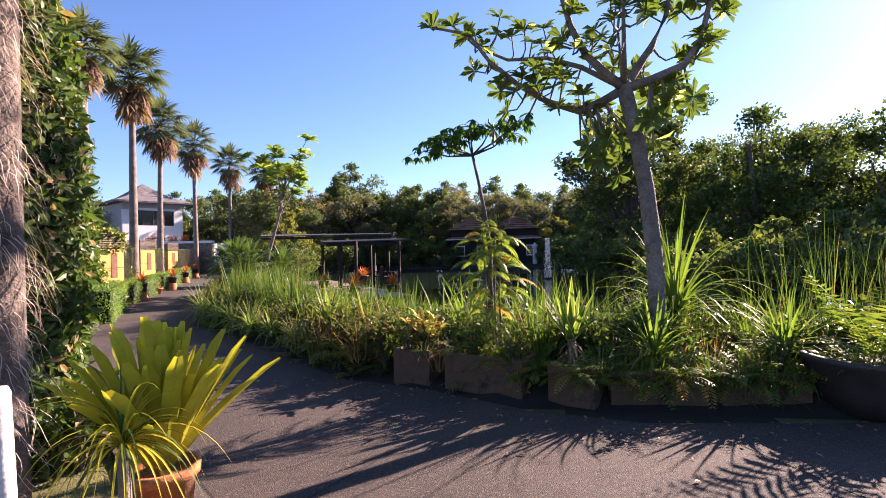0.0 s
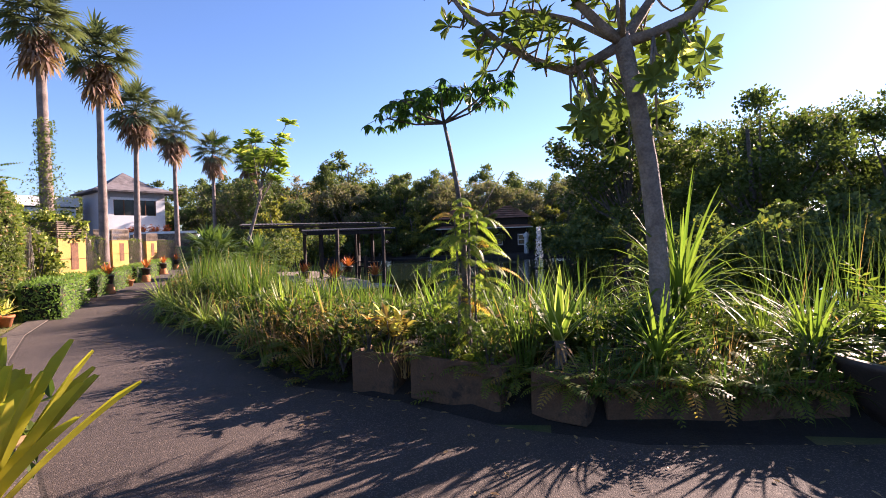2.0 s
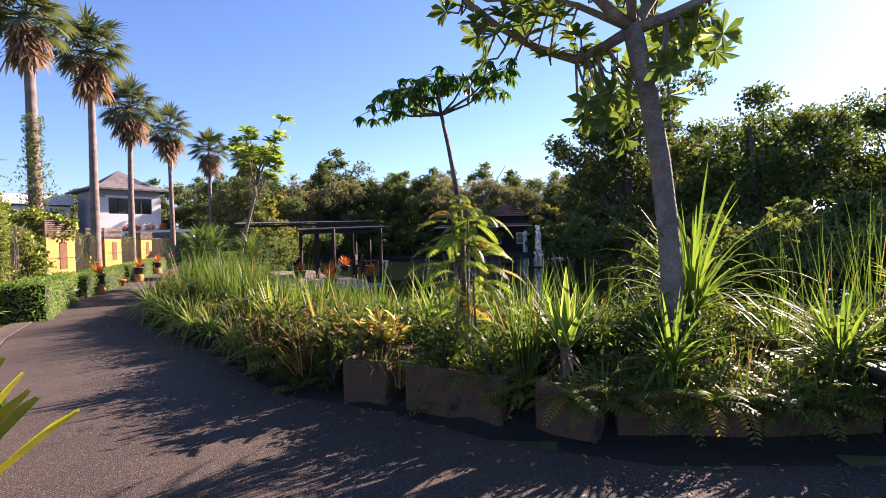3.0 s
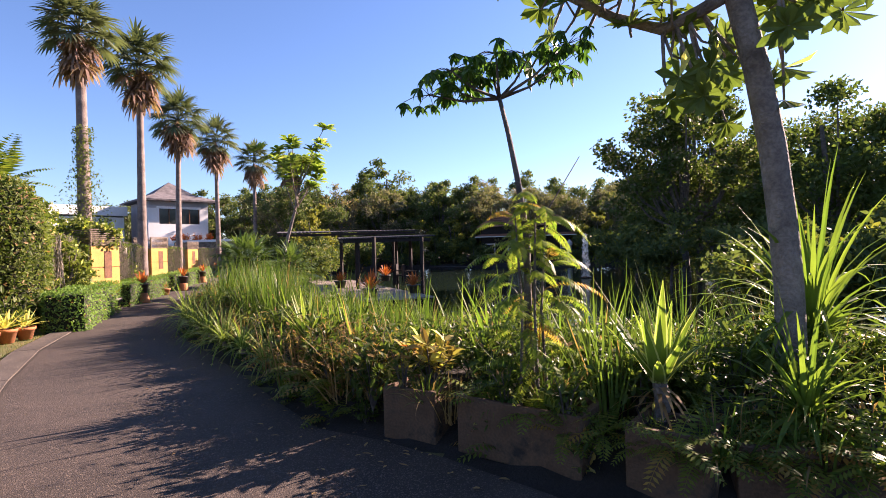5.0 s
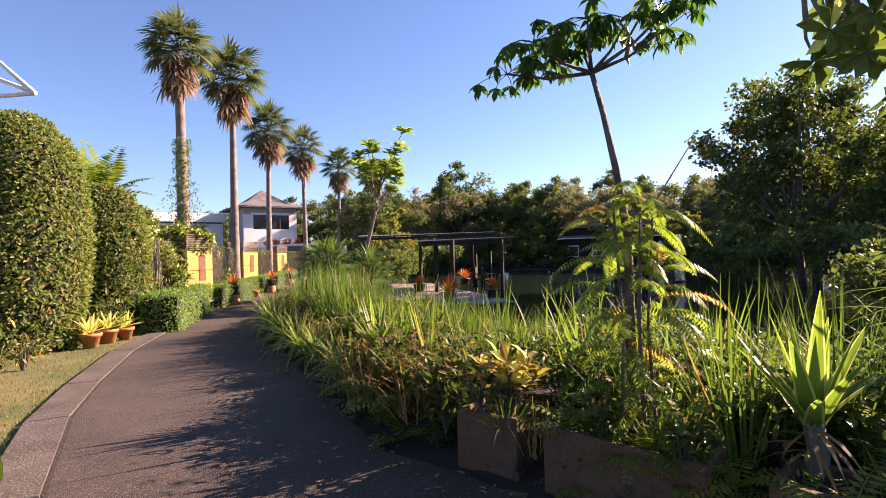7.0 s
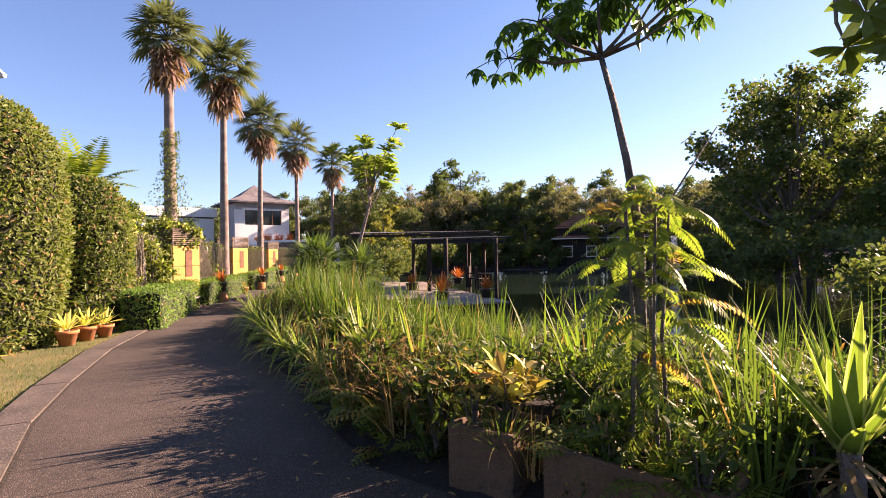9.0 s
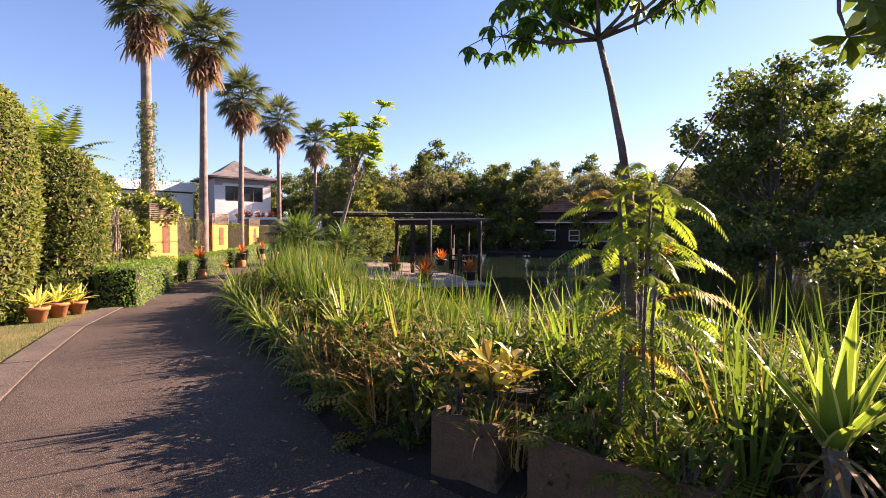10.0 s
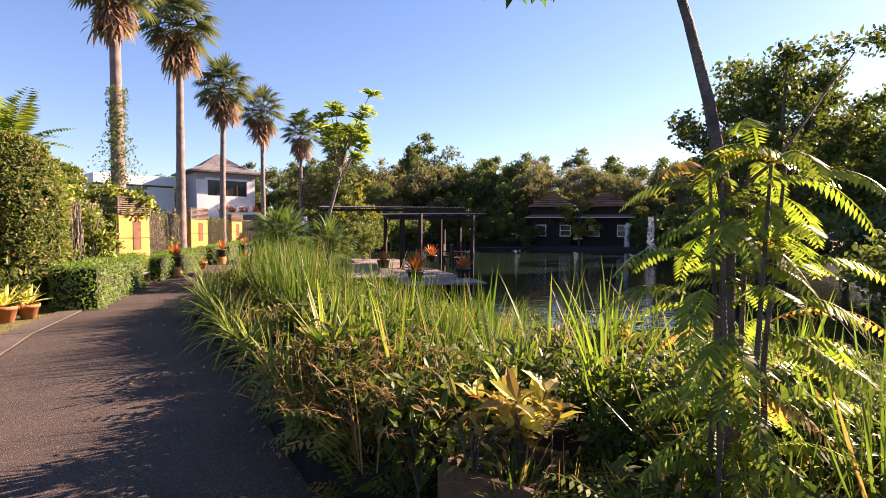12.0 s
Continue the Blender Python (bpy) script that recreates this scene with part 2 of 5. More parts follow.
class Mesh:
    """Collects vertices and faces for one mesh."""

    def __init__(self):
        self.v, self.f, self.s = [], [], []

    def add(self, verts, faces, slot=0):
        k = len(self.v)
        self.v += [tuple(p) for p in verts]
        self.f += [tuple(i + k for i in f) for f in faces]
        self.s += [slot] * len(faces)

    def box(self, x0, y0, z0, x1, y1, z1, slot=0):
        self.add([(x, y, z) for z in (z0, z1) for x, y in ((x0, y0), (x1, y0), (x1, y1), (x0, y1))],
                 [(3, 2, 1, 0), (4, 5, 6, 7), (0, 1, 5, 4), (1, 2, 6, 5), (2, 3, 7, 6), (3, 0, 4, 7)], slot)

    def tube(self, pts, radii, n=8, slot=0, cap=True):
        rings = []
        pts = [Vector(p) for p in pts]
        for i, p in enumerate(pts):
            d = (pts[min(i + 1, len(pts) - 1)] - pts[max(i - 1, 0)]).normalized()
            a = d.cross(UP if abs(d.z) < 0.95 else Vector((1, 0, 0))).normalized()
            b = d.cross(a)
            rings += [p + (a * math.cos(2 * math.pi * k / n) + b * math.sin(2 * math.pi * k / n)) * radii[i] for k in range(n)]
        faces = [(i * n + k, i * n + (k + 1) % n, (i + 1) * n + (k + 1) % n, (i + 1) * n + k) for i in range(len(pts) - 1) for k in range(n)]
        if cap:
            faces += [tuple(range(n - 1, -1, -1)), tuple(range((len(pts) - 1) * n, len(pts) * n))]
        self.add(rings, faces, slot)

    def lathe(self, profile, n=20, slot=0, cx=0, cy=0):
        rings = [(cx + r * math.cos(2 * math.pi * k / n), cy + r * math.sin(2 * math.pi * k / n), z) for r, z in profile for k in range(n)]
        self.add(rings, [(i * n + k, i * n + (k + 1) % n, (i + 1) * n + (k + 1) % n, (i + 1) * n + k) for i in range(len(profile) - 1) for k in range(n)], slot)

    def ribbon(self, p, d, length, width, droop, n=5, shape=0, fold=0.0, slot=0, margin=None, wave=0.0):
        """A strap leaf that bends down as it grows. shape 0: tapers; 1: strap with a blunt tip; 2: lance."""
        p, d = Vector(p), Vector(d).normalized()
        side = d.cross(UP)
        if side.length < 1e-3:
            side = Vector((1, 0, 0))
        side.normalize()
        rows = []
        for i in range(n + 1):
            u = i / n
            w = (1 - u * u * 0.97, min(1.0, 0.75 + u, (1.0 - u) * 7 + 0.42), math.sin(math.pi * min(1, u * 0.92 + 0.08)) ** 0.8)[shape] * width * 0.5
            nrm = side.cross(d)
            rows.append((p - side * w + nrm * fold * w, p.copy(), p + side * w + nrm * fold * w, w))
            p = p + d * (length / n)
            d = (d + Vector((RNG.uniform(-wave, wave), RNG.uniform(-wave, wave), -droop / n))).normalized()
        if margin is None and not fold:
            self.add([q for r in rows for q in (r[0], r[2])], [(2 * i, 2 * i + 1, 2 * i + 3, 2 * i + 2) for i in range(n)], slot)
        elif margin is None:
            self.add([q for r in rows for q in r[:3]], [(3 * i + k, 3 * i + k + 1, 3 * i + k + 4, 3 * i + k + 3) for i in range(n) for k in (0, 1)], slot)
        else:
            vs = [q for r in rows for q in (r[0], r[0].lerp(r[1], 0.26), r[1], r[2].lerp(r[1], 0.26), r[2])]
            for k in range(4):
                self.f += [tuple(len(self.v) + 5 * i + j for j in (k, k + 1, k + 6, k + 5)) for i in range(n)]
                self.s += [margin if k in (0, 3) else slot] * n
            self.v += [tuple(q) for q in vs]

    def leaf(self, p, d, nrm, length, width, slot=0, curl=0.15, blunt=False):
        p, d = Vector(p), Vector(d).normalized()
        s = d.cross(Vector(nrm))
        if s.length < 1e-3:
            s = d.cross(Vector((0.3, 0.9, 0.1)))
        s.normalize()
        nn = s.cross(d)
        a, b = p + d * length * 0.35 - nn * curl * length * 0.3, p + d * length * 0.72 - nn * curl * length * 0.5
        t = p + d * length - nn * curl * length
        w = width * 0.5
        wa, wb = (w * 0.62, w) if blunt else (w, w * 0.8)
        lift = nn * w * 0.35
        self.add([p, a - s * wa + lift, a, a + s * wa + lift, b - s * wb + lift, b, b + s * wb + lift, t],
                 [(0, 2, 1), (0, 3, 2), (1, 2, 5, 4), (2, 3, 6, 5), (4, 5, 7), (5, 6, 7)], slot)

    def quadleaf(self, p, d, nrm, length, width, slot=0):
        p, d = Vector(p), Vector(d).normalized()
        s = d.cross(Vector(nrm))
        if s.length < 1e-3:
            s = d.cross(Vector((0.3, 0.9, 0.1)))
        s.normalize()
        m = p + d * length * 0.45
        self.add([p, m - s * width * 0.5, p + d * length, m + s * width * 0.5], [(0, 1, 2, 3)], slot)

    def data(self, name, mats, smooth=False):
        me = bpy.data.meshes.new(name)
        me.from_pydata(self.v, [], self.f)
        for m in (mats if isinstance(mats, (list, tuple)) else [mats]):
            me.materials.append(m)
        me.polygons.foreach_set("material_index", self.s)
        if smooth:
            me.polygons.foreach_set("use_smooth", [True] * len(me.polygons))
        me.update()
        return me


def thing(name, label, category, at=(0, 0, 0), group="", turn=0.0, scale=1.0, mesh=None, kind=""):
    ob = new(name, None if isinstance(mesh, tuple) else mesh)
    ob.matrix_world = pose(*at, 0, 0, turn) @ Matrix.Scale(scale, 4)
    if isinstance(mesh, tuple):
        for nm, me in zip(("foliage", "stem_tangle"), mesh):
            child = new(nm, me)
            child.parent = ob
    return tagged(ob, label, category, group, kind)


def part(name, mb, mats, parent, label="", smooth=False):
    ob = new(name, mb.data(name, mats, smooth))
    ob.parent = parent
    if label:
        tagged(ob, label)
    return ob


def joined(me):
    """Welds the shared foot of several stems into one piece."""
    bm = bmesh.new()
    bm.from_mesh(me)
    bmesh.ops.remove_doubles(bm, verts=bm.verts[:], dist=0.0005)
    bm.to_mesh(me)
    bm.free()
    return me


def rdir(tilt0, tilt1, a=None):
    """A direction that leans from the upright by tilt0 to tilt1 degrees."""
    a = RNG.uniform(0, 2 * math.pi) if a is None else a
    t = radians(RNG.uniform(tilt0, tilt1))
    return Vector((math.cos(a) * math.sin(t), math.sin(a) * math.sin(t), math.cos(t)))


def rvec():
    while True:
        v = Vector((RNG.uniform(-1, 1), RNG.uniform(-1, 1), RNG.uniform(-1, 1)))
        if 0.05 < v.length < 1:
            return v.normalized()


# ---- the large structure ----
LEFT = [(-0.3, -9.0), (-0.3, 1.6), (-0.55, 3.75), (-3.07, 5.7), (-4.86, 6.92), (-6.17, 8.05), (-8.05, 9.86), (-10.06, 12.3), (-12.07, 14.8), (-15.5, 20.2), (-19.2, 25.6), (-26.0, 36.0), (-34.0, 50.0)]
RIGHT = [(14.0, 6.0), (7.5, 6.3), (4.4, 6.35), (3.4, 6.2), (2.2, 6.05), (1.1, 6.3), (0.05, 6.85), (-0.6, 7.1), (-1.25, 7.25), (-2.2, 8.0), (-3.57, 9.16), (-5.16, 10.4), (-6.75, 11.6), (-8.4, 13.7), (-11.6, 18.4), (-15.0, 23.2), (-22.5, 34.5), (-31.0, 49.0)]
POND = [(-6.2, 15.6), (-3.2, 14.2), (0.0, 13.0), (4.0, 12.4), (9.0, 13.5), (13.0, 18.0), (14.0, 30.0), (11.0, 44.0), (4.0, 50.5), (-9.0, 52.0), (-18.0, 50.0), (-20.0, 42.0), (-15.0, 33.0), (-10.5, 24.5), (-8.0, 19.0)]


def inside(x, y, poly):
    hit = False
    for (x0, y0), (x1, y1) in zip(poly, poly[1:] + poly[:1]):
        if (y0 > y) != (y1 > y) and x < (x1 - x0) * (y - y0) / (y1 - y0) + x0:
            hit = not hit
    return hit


def away(x, y, line):
    best = 1e9
    for (x0, y0), (x1, y1) in zip(line, line[1:]):
        dx, dy = x1 - x0, y1 - y0
        u = max(0, min(1, ((x - x0) * dx + (y - y0) * dy) / (dx * dx + dy * dy)))
        best = min(best, math.hypot(x - x0 - u * dx, y - y0 - u * dy))
    return best


ROAD = LEFT + [(-31.0, 50.0)] + RIGHT[::-1][1:] + [(14.0, -9.0)]
BED = RIGHT[:14] + [(-12.5, 22.0), (-11.0, 26.0), (-8.0, 19.0), (-6.2, 15.6), (-3.2, 14.2), (0.0, 13.0), (4.0, 12.4), (9.0, 13.5), (14.0, 14.0)]
WATER = -0.3


def height(x, y):
    """Height of the ground at a place."""
    d = away(x, y, POND + POND[:1])
    if inside(x, y, POND):
        return max(-1.2, WATER + 0.05 - d * 0.6)
    if inside(x, y, ROAD):
        return -0.03
    r = away(x, y, RIGHT)
    if inside(x, y, BED):
        return min(0.34, 0.34 * min(1, max(0, r - 0.4) / 0.5) * min(1.0, d / 3.0) - 0.03) + 0.04 * noise.noise((x, y, 0))
    if x > 9 or y > 40:
        return min(1.5, 0.08 * d) - 0.05
    return -0.015 + 0.0 * x


def grid_line(lo, hi, step, far):
    inner = list(np.arange(lo, hi + 1e-6, step))
    return [lo - f for f in far[::-1]] + inner + [hi + f for f in far]


def build_ground():
    xs = grid_line(-40, 24, 0.5, [5, 15, 40, 100, 300, 900, 2500])
    ys = grid_line(-10, 62, 0.5, [5, 15, 40, 100, 300, 900, 2500])
    mb = Mesh()
    mb.v = [(x, y, height(x, y)) for y in ys for x in xs]
    w = len(xs)
    for j in range(len(ys) - 1):
        for i in range(w - 1):
            cx, cy = (xs[i] + xs[i + 1]) / 2, (ys[j] + ys[j + 1]) / 2
            mb.f.append((j * w + i, j * w + i + 1, (j + 1) * w + i + 1, (j + 1) * w + i))
            mb.s.append(0 if inside(cx, cy, BED) or inside(cx, cy, POND) or cx > 6 or cy > 26 else 1)
    tagged(new("ground", mb.data("ground", [M["soil"], M["lawn"]], True)), "dark soil beds and patchy lawn round a pond", "ground", kind="structure")


def build_road():
    bm = bmesh.new()
    face = bm.faces.new([bm.verts.new((x, y, 0.0)) for x, y in ROAD])
    face.normal_update()
    if face.normal.z < 0:
        face.normal_flip()
    bmesh.ops.triangulate(bm, faces=[face])
    me = bpy.data.meshes.new("road")
    bm.to_mesh(me)
    me.materials.append(M["asphalt"])
    road = tagged(new("road", me), "dark grey asphalt garden path", "path", kind="structure")
    for (a, b) in (((0.06, 5.05), (-0.75, 3.0)), ((2.9, 5.6), (3.6, 4.3)), ((-8.2, 13.0), (-9.6, 12.0))):
        mb = Mesh()
        a, b = Vector((*a, 0)), Vector((*b, 0))
        s = (b - a).cross(UP).normalized() * 0.006
        mb.add([a - s + UP * 0.004, a + s + UP * 0.004, b + s + UP * 0.004, b - s + UP * 0.004], [(0, 1, 2, 3)])
        part("joint", mb, M["joint"], road)


def offset_line(line, d):
    out = []
    for i, p in enumerate(line):
        a, b = Vector((*line[max(i - 1, 0)], 0)), Vector((*line[min(i + 1, len(line) - 1)], 0))
        s = (b - a).normalized().cross(UP)
        out.append(Vector((*p, 0)) - s * d)
    return out


def build_kerb():
    kerb = tagged(new("kerb"), "worn brown concrete kerb strip beside the path", "kerb", kind="structure")
    inner, outer = offset_line(LEFT, 0.0), offset_line(LEFT, 0.38)
    for i in range(2, len(LEFT) - 2):
        n = max(1, int((inner[i + 1] - inner[i]).length / 1.6))
        for k in range(n):
            u, v = k / n + 0.004, (k + 1) / n - 0.004
            a, b = inner[i].lerp(inner[i + 1], u), inner[i].lerp(inner[i + 1], v)
            c, d = outer[i].lerp(outer[i + 1], v), outer[i].lerp(outer[i + 1], u)
            mb = Mesh()
            a, b = a + (d - a) * 0.02, b + (c - b) * 0.02
            mb.add([q + UP * z for z in (-0.05, 0.025) for q in (a, b, c, d)], [(4, 5, 6, 7), (0, 1, 5, 4), (1, 2, 6, 5), (2, 3, 7, 6), (3, 0, 4, 7)])
            part("kerb_slab", mb, M["kerb"], kerb)


def water_material():
    m = bpy.data.materials.new("pond_water")
    m.use_nodes = True
    n, l = m.node_tree.nodes, m.node_tree.links
    b = n["Principled BSDF"]
    b.inputs["Base Color"].default_value = (0.012, 0.022, 0.016, 1)
    b.inputs["Roughness"].default_value = 0.04
    b.inputs["IOR"].default_value = 1.33
    tc = n.new("ShaderNodeTexCoord")
    ns = n.new("ShaderNodeTexNoise")
    ns.inputs["Scale"].default_value, ns.inputs["Detail"].default_value = 2.2, 3
    mp = n.new("ShaderNodeMapping")
    mp.inputs["Scale"].default_value = (1.0, 1.8, 1.0)
    l.new(tc.outputs["Object"], mp.inputs["Vector"])
    l.new(mp.outputs["Vector"], ns.inputs["Vector"])
    bn = n.new("ShaderNodeBump")
    bn.inputs["Strength"].default_value, bn.inputs["Distance"].default_value = 0.12, 0.1
    l.new(ns.outputs["Fac"], bn.inputs["Height"])
    l.new(bn.outputs["Normal"], b.inputs["Normal"])
    return m


def build_pond():
    mb = Mesh()
    mb.add([(-23, 11.5, WATER), (17, 11.5, WATER), (17, 55, WATER), (-23, 55, WATER)], [(0, 1, 2, 3)])
    tagged(new("water", mb.data("water", water_material())), "dark green still pond water with small ripples", "pond", kind="structure")


build_ground()
build_road()
build_kerb()
build_pond()

# ---- plants ----


def grass_clump(n, length, width, spread, tilt, droop, mat, seed, dry=0.0, fold=0.0, shape=0, seg=5, mesh_name="blades"):
    RNG.seed(seed)
    mb = Mesh()
    for i in range(n):
        a, r = RNG.uniform(0, 6.283), spread * math.sqrt(RNG.random())
        d = rdir(2, tilt, a + RNG.uniform(-0.6, 0.6))
        mb.ribbon((r * math.cos(a), r * math.sin(a), -0.03), d, length * RNG.uniform(0.55, 1.05), width * RNG.uniform(0.7, 1.2), droop * RNG.uniform(0.4, 1.3), seg, shape, fold,
                  1 if RNG.random() < dry else 0, wave=0.06)
    return mb.data(mesh_name, [mat, L_["dry"]])


def fern_clump(n, length, mat, seed, pinna=0.11, tilt=(25, 75), droop=1.1, mats2=None):
    RNG.seed(seed)
    mb = Mesh()
    for i in range(n):
        frond(mb, (0, 0, 0.0), rdir(*tilt, i * 2.399 + RNG.uniform(-0.3, 0.3)), length * RNG.uniform(0.7, 1.1), pinna, droop, 11, 1 if mats2 and RNG.random() < 0.15 else 0)
    return mb.data("fronds", [mat, mats2 or mat])


def frond(mb, p, d, length, pinna, droop, n, slot=0, width=0.26, hang=0.25):
    """A feathered frond: a bending midrib with leaflets on both sides."""
    p, d = Vector(p), Vector(d).normalized()
    step = length / n
    mb.ribbon(p, d, length, 0.012, droop, n, 0, 0, slot)
    for i in range(n):
        p = p + d * step
        d = (d + Vector((0, 0, -droop / n))).normalized()
        if i < 1:
            continue
        s = d.cross(UP)
        if s.length < 1e-3:
            s = Vector((1, 0, 0))
        s.normalize()
        w = pinna * (math.sin(math.pi * (i + 1.2) / (n + 1.5)) * 0.85 + 0.15)
        for sg in (-1, 1):
            mb.quadleaf(p, s * sg + d * 0.45 + UP * (-hang + RNG.uniform(-0.12, 0.12)), s.cross(d), w, w * width + 0.006, slot)


def shrub(n, radius, tall, leaf_len, leaf_w, mat, seed, mat2=None, share=0.0, stems=8):
    """Low leafy plant: thin stems, leaves spread through an uneven dome."""
    RNG.seed(seed)
    mb, wood = Mesh(), Mesh()
    ends = []
    for i in range(stems):
        d = rdir(5, 55, i * 2.399)
        e = Vector((d.x * radius, d.y * radius, tall * RNG.uniform(0.6, 1.0)))
        wood.tube([(0, 0, -0.08), (0, 0, -0.05), e * 0.5 + Vector((0, 0, tall * 0.15)), e], [0.009, 0.008, 0.006, 0.003], 4)
        ends.append(e)
    for i in range(n):
        e = RNG.choice(ends) * RNG.uniform(0.35, 1.05)
        q = e + rvec() * radius * 0.28
        q.z = max(q.z, 0.02)
        d = (rvec() + Vector((q.x, q.y, 0)).normalized() * 0.6 + UP * 0.25)
        mb.leaf(q, d, UP + rvec() * 0.5, leaf_len * RNG.uniform(0.6, 1.2), leaf_w * RNG.uniform(0.7, 1.2), 1 if RNG.random() < share else 0)
    return mb.data("leaves", [mat, mat2 or mat]), joined(wood.data("stems", M["darkbark"]))


def strap_plant(name, label, category, at, n, length, width, tilt, droop, mats, seed, stem=0.0, fold=0.25, shape=0, margin=None, group="", tip=None):
    """A rosette whose straps are single parts on a short stem."""
    RNG.seed(seed)
    root = thing(name, label, category, at, group)
    mb = Mesh()
    if stem:
        mb.tube([(0, 0, -0.05), (0.02, 0, stem * 0.6), (0, 0.01, stem + 0.05)], [0.07, 0.055, 0.05], 8)
        for i in range(14):
            dl = Mesh()
            dl.ribbon((0, 0, stem * RNG.uniform(0.5, 1.0)), rdir(70, 120), RNG.uniform(0.18, 0.42), 0.03, 1.2, 4, 0, 0, 0, wave=0.1)
            part("dead_leaf", dl, L_["dry"], root, "withered brown strap leaf")
    else:
        mb.tube([(0, 0, -0.05), (0, 0, 0.08)], [width * 0.9, width * 0.7], 8)
    part("stem", mb, [M["bark"], L_["dry"]], root)
    for i in range(n):
        u = i / n
        mb = Mesh()
        a = i * 2.399
        d = rdir(tilt[0] + (tilt[1] - tilt[0]) * u - 4, tilt[0] + (tilt[1] - tilt[0]) * u + 4, a)
        mb.ribbon((0.03 * math.cos(a), 0.03 * math.sin(a), stem + 0.02), d, length * RNG.uniform(0.75, 1.08) * (1 - 0.15 * u), width * RNG.uniform(0.85, 1.1), droop * RNG.uniform(0.5, 1.3) * (0.75 + 0.5 * u), 7, shape, fold, 0, margin)
        part("leaf", mb, mats, root)
    return root


def scatter_on(mb, n, surf, leaf, mats=0, out=0.06, flat=0.4):
    """n leaves on the surface that surf() draws points and normals from."""
    for i in range(n):
        p, nr = surf()
        mb.leaf(p + nr * RNG.uniform(-out, out), (nr * flat + rvec() + Vector((0, 0, -0.2))), nr + rvec() * 0.5, leaf * RNG.uniform(0.6, 1.3), leaf * 0.45 * RNG.uniform(0.7, 1.2), 0 if RNG.random() > mats else 1)


def topiary(at, rx, ry, tall, n, leaf, seed, label, shoulder=0.62, mat="topiary"):
    """A clipped column with a rounded top: a core coloured dark as inner shade, under a coat of leaves."""
    RNG.seed(seed)
    root = thing("clipped_shrub", label, "shrub", at)
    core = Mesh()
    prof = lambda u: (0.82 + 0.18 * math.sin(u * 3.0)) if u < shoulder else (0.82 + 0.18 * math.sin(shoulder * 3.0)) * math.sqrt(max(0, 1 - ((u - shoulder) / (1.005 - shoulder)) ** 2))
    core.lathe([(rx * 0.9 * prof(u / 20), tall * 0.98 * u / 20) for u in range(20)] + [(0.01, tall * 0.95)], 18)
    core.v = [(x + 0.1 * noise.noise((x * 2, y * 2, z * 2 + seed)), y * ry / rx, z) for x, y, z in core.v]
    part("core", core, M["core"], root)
    mb = Mesh()

    def surf():
        u, a = RNG.random() ** 0.9, RNG.uniform(0, 6.283)
        r = prof(u) * (1 + 0.10 * noise.noise((math.cos(a) * 2, math.sin(a) * 2, u * 5 + seed)))
        return Vector((rx * r * math.cos(a), ry * r * math.sin(a), tall * u)), Vector((math.cos(a), math.sin(a), max(0, (u - 0.6) * 3))).normalized()
    scatter_on(mb, n, surf, leaf, 0.06)
    part("foliage", mb, [L_[mat], L_["dry"]], root)
    return root


def hedge(a, b, depth, tall, n, seed):
    """A clipped box hedge from a to b."""
    RNG.seed(seed)
    a, b = Vector((*a, 0)), Vector((*b, 0))
    ln = (b - a).length
    turn = math.degrees(math.atan2(b.y - a.y, b.x - a.x))
    root = thing("box_hedge", "low clipped dark green box hedge beside the path", "hedge", (a.x, a.y, 0), "hedges by the pillars", turn)
    # solid body, its dark colour stands for shade between the hedge leaves
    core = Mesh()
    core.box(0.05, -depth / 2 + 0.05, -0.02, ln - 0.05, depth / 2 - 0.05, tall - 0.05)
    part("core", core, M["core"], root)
    mb = Mesh()

    def surf():
        k = RNG.random()
        w = 0.03 * noise.noise((k * 9, seed, 0))
        if k < 0.4:
            return Vector((RNG.uniform(0, ln), RNG.uniform(-depth / 2, depth / 2), tall + w)), UP
        if k < 0.85:
            s = RNG.choice((-1, 1))
            return Vector((RNG.uniform(0, ln), s * depth / 2 + w, RNG.uniform(0, tall))), Vector((0, s, 0.1))
        s = RNG.choice((0, 1))
        return Vector((s * ln, RNG.uniform(-depth / 2, depth / 2), RNG.uniform(0, tall))), Vector((s * 2 - 1, 0, 0.1))
    scatter_on(mb, n, surf, 0.075, 0.02, 0.035)
    part("foliage", mb, [L_["hedge"], L_["dry"]], root)
    return root


def fan_leaf(mb, p, d, size, slot=0, n=13, fold=0.5, hang=0.2):
    """A fan of narrow fingers at the end of a stalk."""
    p, d = Vector(p), Vector(d).normalized()
    s = d.cross(UP)
    if s.length < 1e-3:
        s = Vector((1, 0, 0))
    s.normalize()
    for i in range(n):
        a = (i / (n - 1) - 0.5) * 3.9
        q = d * math.cos(a) + s * math.sin(a) + Vector((0, 0, RNG.uniform(-0.05, 0.05)))
        mb.ribbon(p, q, size * (0.7 + 0.3 * math.cos(a * 0.6)), size * 0.115, hang * 2.2, 3, 2, 0, slot)


